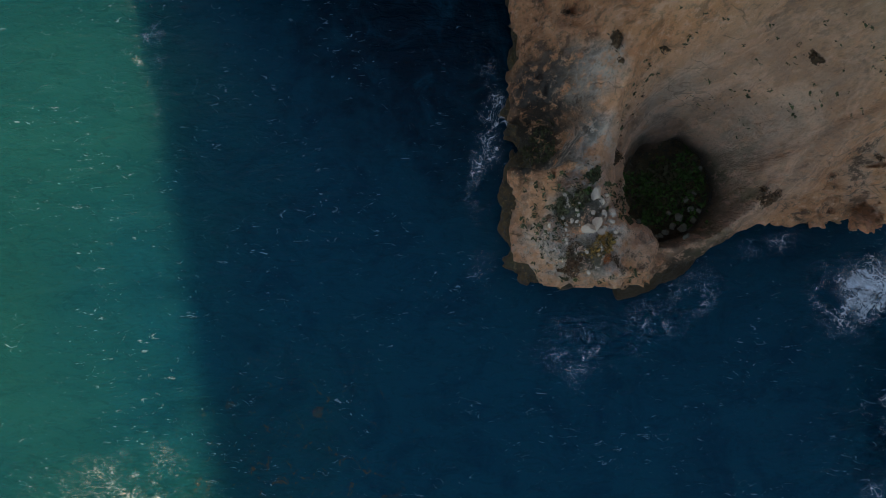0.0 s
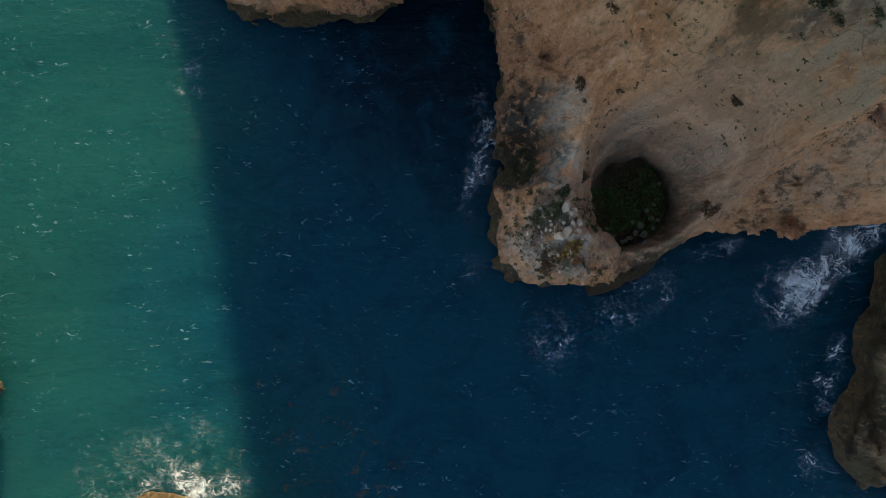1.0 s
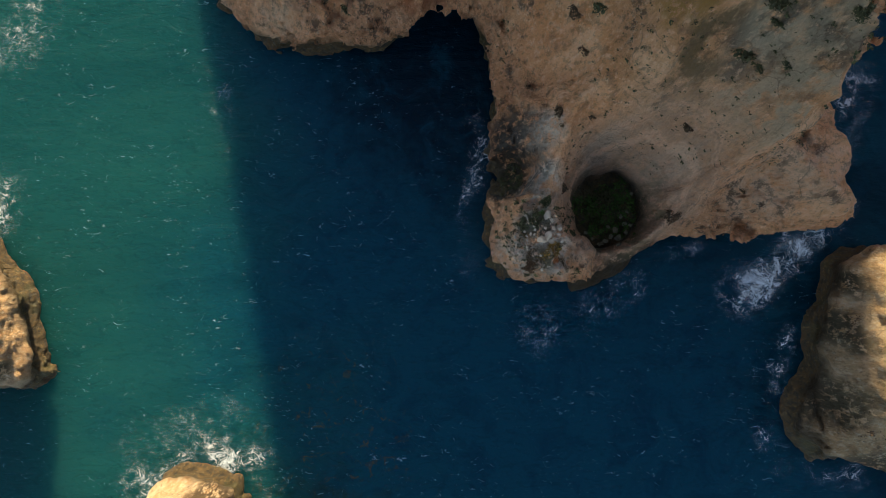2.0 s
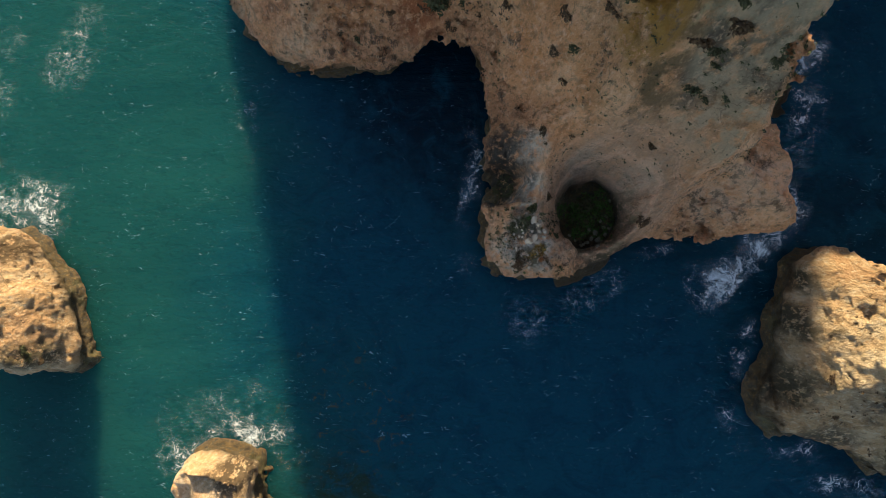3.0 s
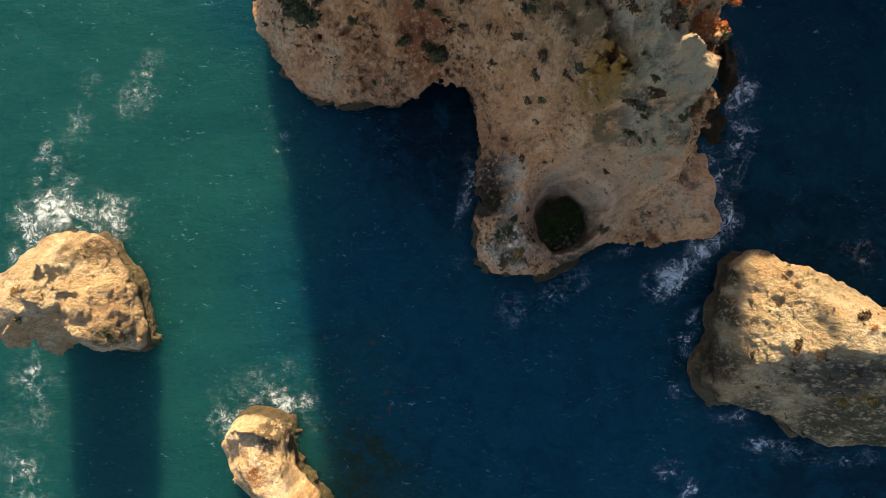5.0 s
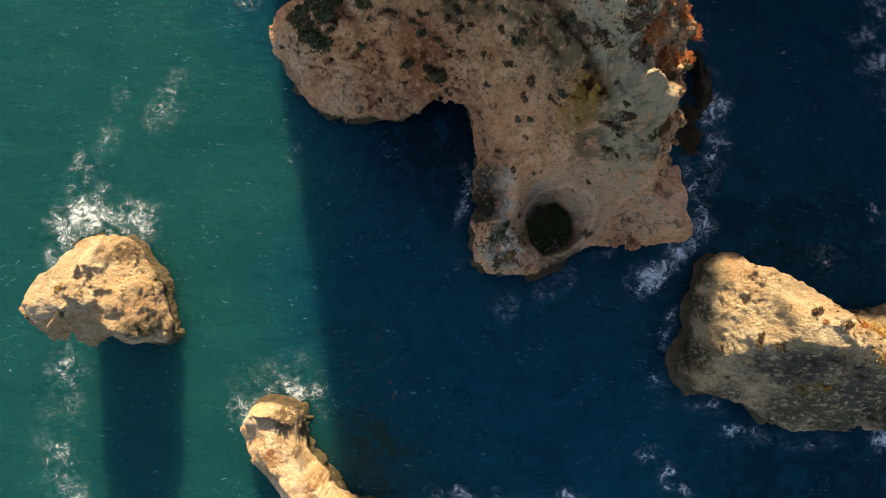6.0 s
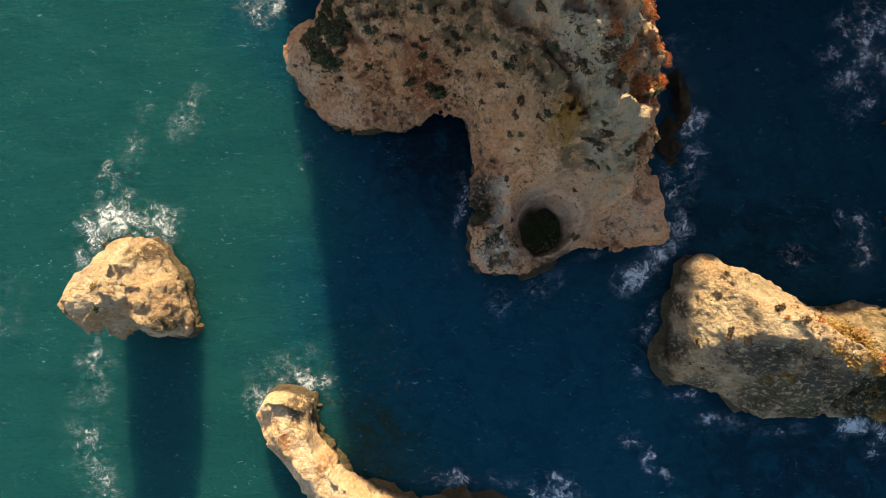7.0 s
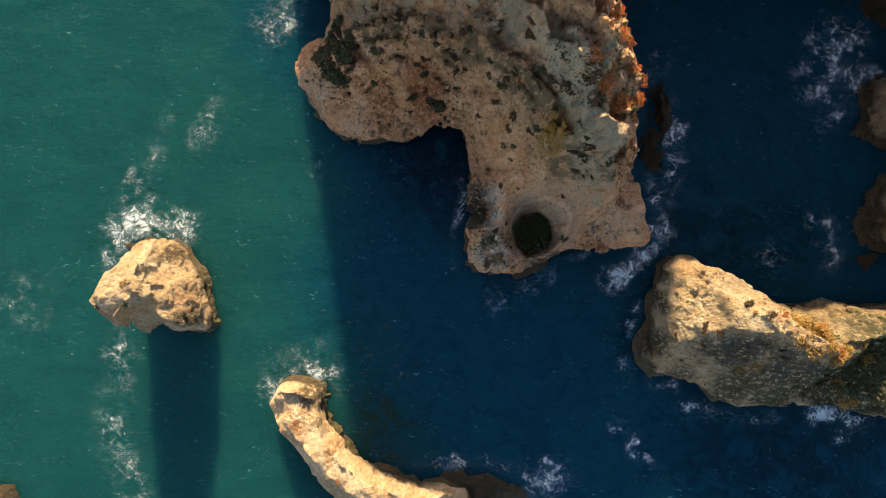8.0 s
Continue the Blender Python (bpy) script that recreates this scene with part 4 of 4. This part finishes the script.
# orange growth along the eastern rim
for x, y, r in ((10.2, 13.7, .55), (11.4, 12.3, .6), (13, 11.2, .65), (12, 10.4, .6), (14.6, 13.2, .6), (15.8, 13.2, .6), (9.2, 10.6, .35), (11.9, 13.4, .5), (13.3, 13.8, .55),
                (12.5, 11.8, .5), (13.6, 11, .6), (13.9, 13.7, .45), (15.4, 12.6, .5), (14.3, 12.4, .5), (14.9, 11.4, .5), (13.9, 9.8, .4), (14.8, 14.6, .5), (12.2, 15.4, .5), (13.4, 15.8, .5), (14.2, 17, .5), (12.9, 16.4, .5), (11.4, 16.6, .4), (13.6, 19.4, .5), (12.4, 17.2, .5), (11.6, 18.2, .5), (13, 18.4, .4)):
    plant("rust" if int(y * 10) % 5 else "olive", x, y, r * pick.uniform(0.6, 1.15))
# on the tip and round the shaft
for kind, x, y, r in (("olive", 5.2, 2.6, .35), ("olive", 4.6, 1.7, .5), ("olive", 4.2, 1.5, .4), ("ochre", 5.1, 0, .4), ("dry", 4.6, 0, .45), ("olive", 5.4, -.1, .3), ("olive", 6.7, 1, .28),
                      ("dry", 6, -.5, .35), ("dry", 4.4, -.7, .3), ("dry", 6.2, 3.3, .35), ("dry", 5.6, 6.6, .45), ("dry", 5.8, 6, .3), ("dry", 4.3, 8.4, .25), ("dry", 12, 2, .45),
                      ("dry", 6.8, 5.4, .25), ("dry", 7.1, 6.5, .22), ("dry", 14.7, 3.2, .25), ("dry", 10.9, 5.7, .3), ("olive", 8.7, 2.2, .7), ("olive", 9.5, 3.2, .8), ("olive", 10.2, 2.4, .6),
                      ("olive", 8.8, 3.6, .55), ("olive", 9.3, 1.9, .5), ("green", 8.6, 2.8, .7), ("green", 9.8, 2.7, .75), ("green", 9.2, 2.3, .7), ("green", 9.4, 3.6, .7), ("green", 10.3, 3.3, .6),
                      ("green", 8.2, 2.2, .5), ("green", 10.4, 2.6, .5), ("green", 8.4, 3.3, .5), ("green", 9.9, 4.0, .5), ("green", 5.0, 1.9, .4), ("ochre", 5.5, .2, .35), ("dry", 3.9, 1.0, .35), ("green", 4.7, 1.5, .45),
                      ("dry", 4.9, -.4, .4), ("rust", 5.7, -.3, .2), ("green", 4.3, .1, .3), ("rust", 5.6, 1.0, .15)):
    plant(kind, x, y, r)
for i in range(14):
    a, k = pick.uniform(0, 2 * math.pi), pick.uniform(0, 1) ** 0.5
    plant("green", 9.4 + 1.75 * k * math.cos(a), 2.8 + 1.7 * k * math.sin(a), pick.uniform(0.35, 0.6))
for i in range(10):
    a, k = pick.uniform(0, 2 * math.pi), pick.uniform(0, 1) ** 0.5
    plant(("olive", "dry", "green", "olive")[i % 4], 4.9 + 1.6 * k * math.cos(a), 0.6 + 1.9 * k * math.sin(a), pick.uniform(0.15, 0.32))
# eastern stack
for kind, x, y, r in (("dry", 26.2, -3.8, .7), ("rust", 26.4, -4.3, .3), ("dry", 27.4, -4.4, .35), ("rust", 28.2, -4.4, .35), ("ochre", 29.8, -5.2, .7), ("ochre", 30.6, -5.4, .8),
                      ("ochre", 31.6, -5.8, .8), ("ochre", 32.4, -6.2, .7), ("ochre", 33.2, -6, .7), ("ochre", 30.2, -6.2, .6), ("ochre", 31.4, -6.9, .6), ("ochre", 33.8, -6.6, .6),
                      ("ochre", 29.4, -6.4, .6), ("ochre", 30.4, -7.0, .7), ("ochre", 31.8, -7.6, .7), ("ochre", 33, -7.6, .8), ("ochre", 34.2, -7.4, .7), ("ochre", 32.2, -6.8, .6), ("ochre", 34.8, -8, .7), ("ochre", 28.9, -5.8, .5), ("rust", 32.6, -7.2, .4), ("rust", 34.2, -5.8, .4), ("dry", 22.3, -7, .35), ("dry", 23.6, -6.1, .5), ("dry", 24.4, -6.2, .5), ("ochre", 27.4, -9.7, .45),
                      ("ochre", 28.3, -9.1, .5), ("dry", 23.7, -5.7, .5), ("dry", 27.6, -6.8, .4), ("dry", 29.2, -7.9, .45), ("dry", 23.3, -9.5, .3), ("dry", 24, -7.6, .35),
                      ("dry", 25.8, -7.8, .35)):
    plant(kind, x, y, r)
for i in range(18):                    # scrub on the low saddle
    plant(("olive", "olive", "ochre")[i % 3], pick.uniform(36, 47), pick.uniform(-13, -7), pick.uniform(0.5, 0.95))
# western stack and spur
for kind, x, y, r in (("ochre", -27.7, -2.7, .45), ("olive", -27.5, -3.1, .35), ("olive", -27.7, -4.3, .4), ("olive", -24.2, -6.2, .35), ("dry", -23.8, -6.6, .3), ("olive", -24.3, -5.8, .3),
                      ("rust", -13.6, -16, .3), ("ochre", -13.2, -17.2, .25), ("rust", -9.5, -21.4, .3)):
    plant(kind, x, y, r)
# thicket on the western arm, scrub along the upper slope
for i in range(40):
    a, k = pick.uniform(0, 2 * math.pi), pick.uniform(0, 1) ** 0.5
    plant("olive" if i % 4 else "dry", -9.2 + 2.3 * k * math.cos(a), 18.4 + 2.7 * k * math.sin(a), pick.uniform(0.6, 1.0))
for i in range(46):
    u = pick.uniform(0, 1)
    plant(("dry", "olive", "dry")[i % 3], -8 + 14 * u + pick.uniform(-1, 1), 20.2 - 5.2 * u + pick.uniform(-1.6, 1.6), pick.uniform(0.25, 0.5))
for i in range(16):
    plant(("dry", "olive", "dry")[i % 3], pick.uniform(5, 12), pick.uniform(14, 20.5), pick.uniform(0.3, 0.6))


# ---- loose stones ----
def stone_mesh(seed, material):
    bm = bmesh.new()
    bmesh.ops.create_icosphere(bm, subdivisions=2, radius=1.0)
    rng = random.Random(seed)
    cuts = [(Vector((rng.uniform(-1, 1), rng.uniform(-1, 1), rng.uniform(-1, 1))).normalized(), rng.uniform(0.5, 0.75)) for _ in range(9)]
    for v in bm.verts:
        for n, d in cuts:
            over = v.co.dot(n) - d
            if over > 0:
                v.co -= n * over
        v.co *= 1 + 0.12 * noise.noise(v.co * 2.3 + Vector((seed, 0, 0)))
        v.co.z *= 0.85
    me = bpy.data.meshes.new("stone")
    bm.to_mesh(me)
    bm.free()
    me.materials.append(material)
    return me


PALE = [stone_mesh(i, STONE_PALE) for i in range(4)]
GREY = [stone_mesh(9 + i, STONE_GREY) for i in range(4)]


def stone(meshes, i, x, y, r, label, group):
    ob = new("stone", meshes[i % len(meshes)])
    ob.matrix_basis = pose(x, y, ground_at(x, y) + 0.3 * r, pick.uniform(-25, 25), pick.uniform(-25, 25), pick.uniform(0, 360))
    ob.scale = (r, r * pick.uniform(0.7, 1), r * pick.uniform(0.8, 1.1))
    tagged(ob, label, "stone", group)


for i, (x, y, r) in enumerate(((5.3, 1.9, .36), (5.5, 1.65, .26), (5.3, .9, .42), (5, .7, .34), (5.5, .65, .3), (5.9, 1.3, .24), (5.75, .6, .22), (4.5, 1, .16), (4.6, .5, .2), (4, .4, .16), (3.9, 0, .15),
                               (4.1, -.5, .14), (4.2, -.4, .12), (3.7, .8, .13), (5.1, 2.2, .16), (4.9, 2.25, .12), (3.7, -.2, .12), (5, -.8, .12), (5.9, .95, .2), (5.15, 1.3, .18), (5.6, 1.25, .2))):
    stone(PALE, i, x, y, 0.82 * r, "pale broken limestone block lying on the tip", "pale stones on the tip")
for i in range(46):
    a, k = pick.uniform(0, 2 * math.pi), pick.uniform(0, 1) ** 0.5
    stone(PALE, i, 4.9 + 1.3 * k * math.cos(a), 0.7 + 1.5 * k * math.sin(a), pick.uniform(0.05, 0.12), "small limestone rubble lying on the tip", "rubble on the tip")
for i, (x, y, r) in enumerate(((9.4, .7, .18), (10, 1.3, .26), (10.5, 1.7, .22), (9.2, .6, .16), (8.7, .8, .18), (9.7, .9, .24), (9.1, .5, .2), (10.4, .8, .22), (10.1, .9, .26), (9.9, .5, .2),
                               (10.9, 1.6, .18), (8.3, 1.2, .16), (10.9, 3.4, .14), (7.9, 3.6, .14), (9.6, 1.5, .17), (9.9, 1.8, .15), (10.3, 2.1, .16), (9.2, 1.3, .15), (8.9, 1.5, .12), (10.7, 2.4, .15), (9.4, 2.0, .1), (10.0, 2.3, .12), (10.6, 1.2, .2), (8.6, 1.7, .1), (9.0, .9, .14))):
    stone(GREY, i, x, y, r, "grey rubble stone on the shaft floor", "rubble in the shaft")


# ---- fine scrub ----
def scrub(lo, hi, floor, count, seed, name, label, material, size=0.16, ceiling=99):
    """Tiny tufts scattered in drifts over a slope, as one sheet of growth."""
    rng = np.random.default_rng(seed)
    X, Y = rng.uniform(lo[0], hi[0], count), rng.uniform(lo[1], hi[1], count)
    drift = fbm(X, Y, X * 0, 2.6, 3, seed)
    verts, faces = [], []
    for x, y, k in zip(X, Y, drift):
        z = ground_at(x, y)
        if z < floor or z > ceiling or k < 0.05:
            continue
        r = size * rng.uniform(0.5, 1.5)
        v, f = leaves(9, int(rng.integers(1, 9000)), 0.6, 0.45)
        faces.append(f + len(verts) * len(v))
        verts.append(v * r + np.array((x, y, z + 0.03)))
    ob = mesh_object(name, np.concatenate(verts), np.concatenate(faces), material, smooth=False)
    return tagged(ob, label, "scrub", kind="stuff")


scrub((-12, 12), (12, 21.5), 7.0, 2800, 301, "scrub", "low brown scrub scattered over the upper slope", DRY)
scrub((2.8, -1.2), (7.2, 2.6), 1.5, 420, 306, "scrub", "low green and brown tufts among the rubble on the tip", OLIVE, 0.14)
scrub((7.4, 0.8), (11.4, 4.8), 0.6, 700, 307, "scrub", "lush green growth covering the shaft floor", GREEN, 0.2, 2.6)
scrub((2, 4), (17, 14), 5.0, 2200, 302, "scrub", "sparse dark tufts over the limestone slope", OLIVE, 0.12)
scrub((21, -14), (36, -3), 4.0, 1000, 303, "scrub", "dry tufts over the flank of the stack", DRY)
scrub((35, -14), (48, -5), 3.0, 3200, 304, "scrub", "dense olive scrub on the low saddle", OLIVE, 0.28)
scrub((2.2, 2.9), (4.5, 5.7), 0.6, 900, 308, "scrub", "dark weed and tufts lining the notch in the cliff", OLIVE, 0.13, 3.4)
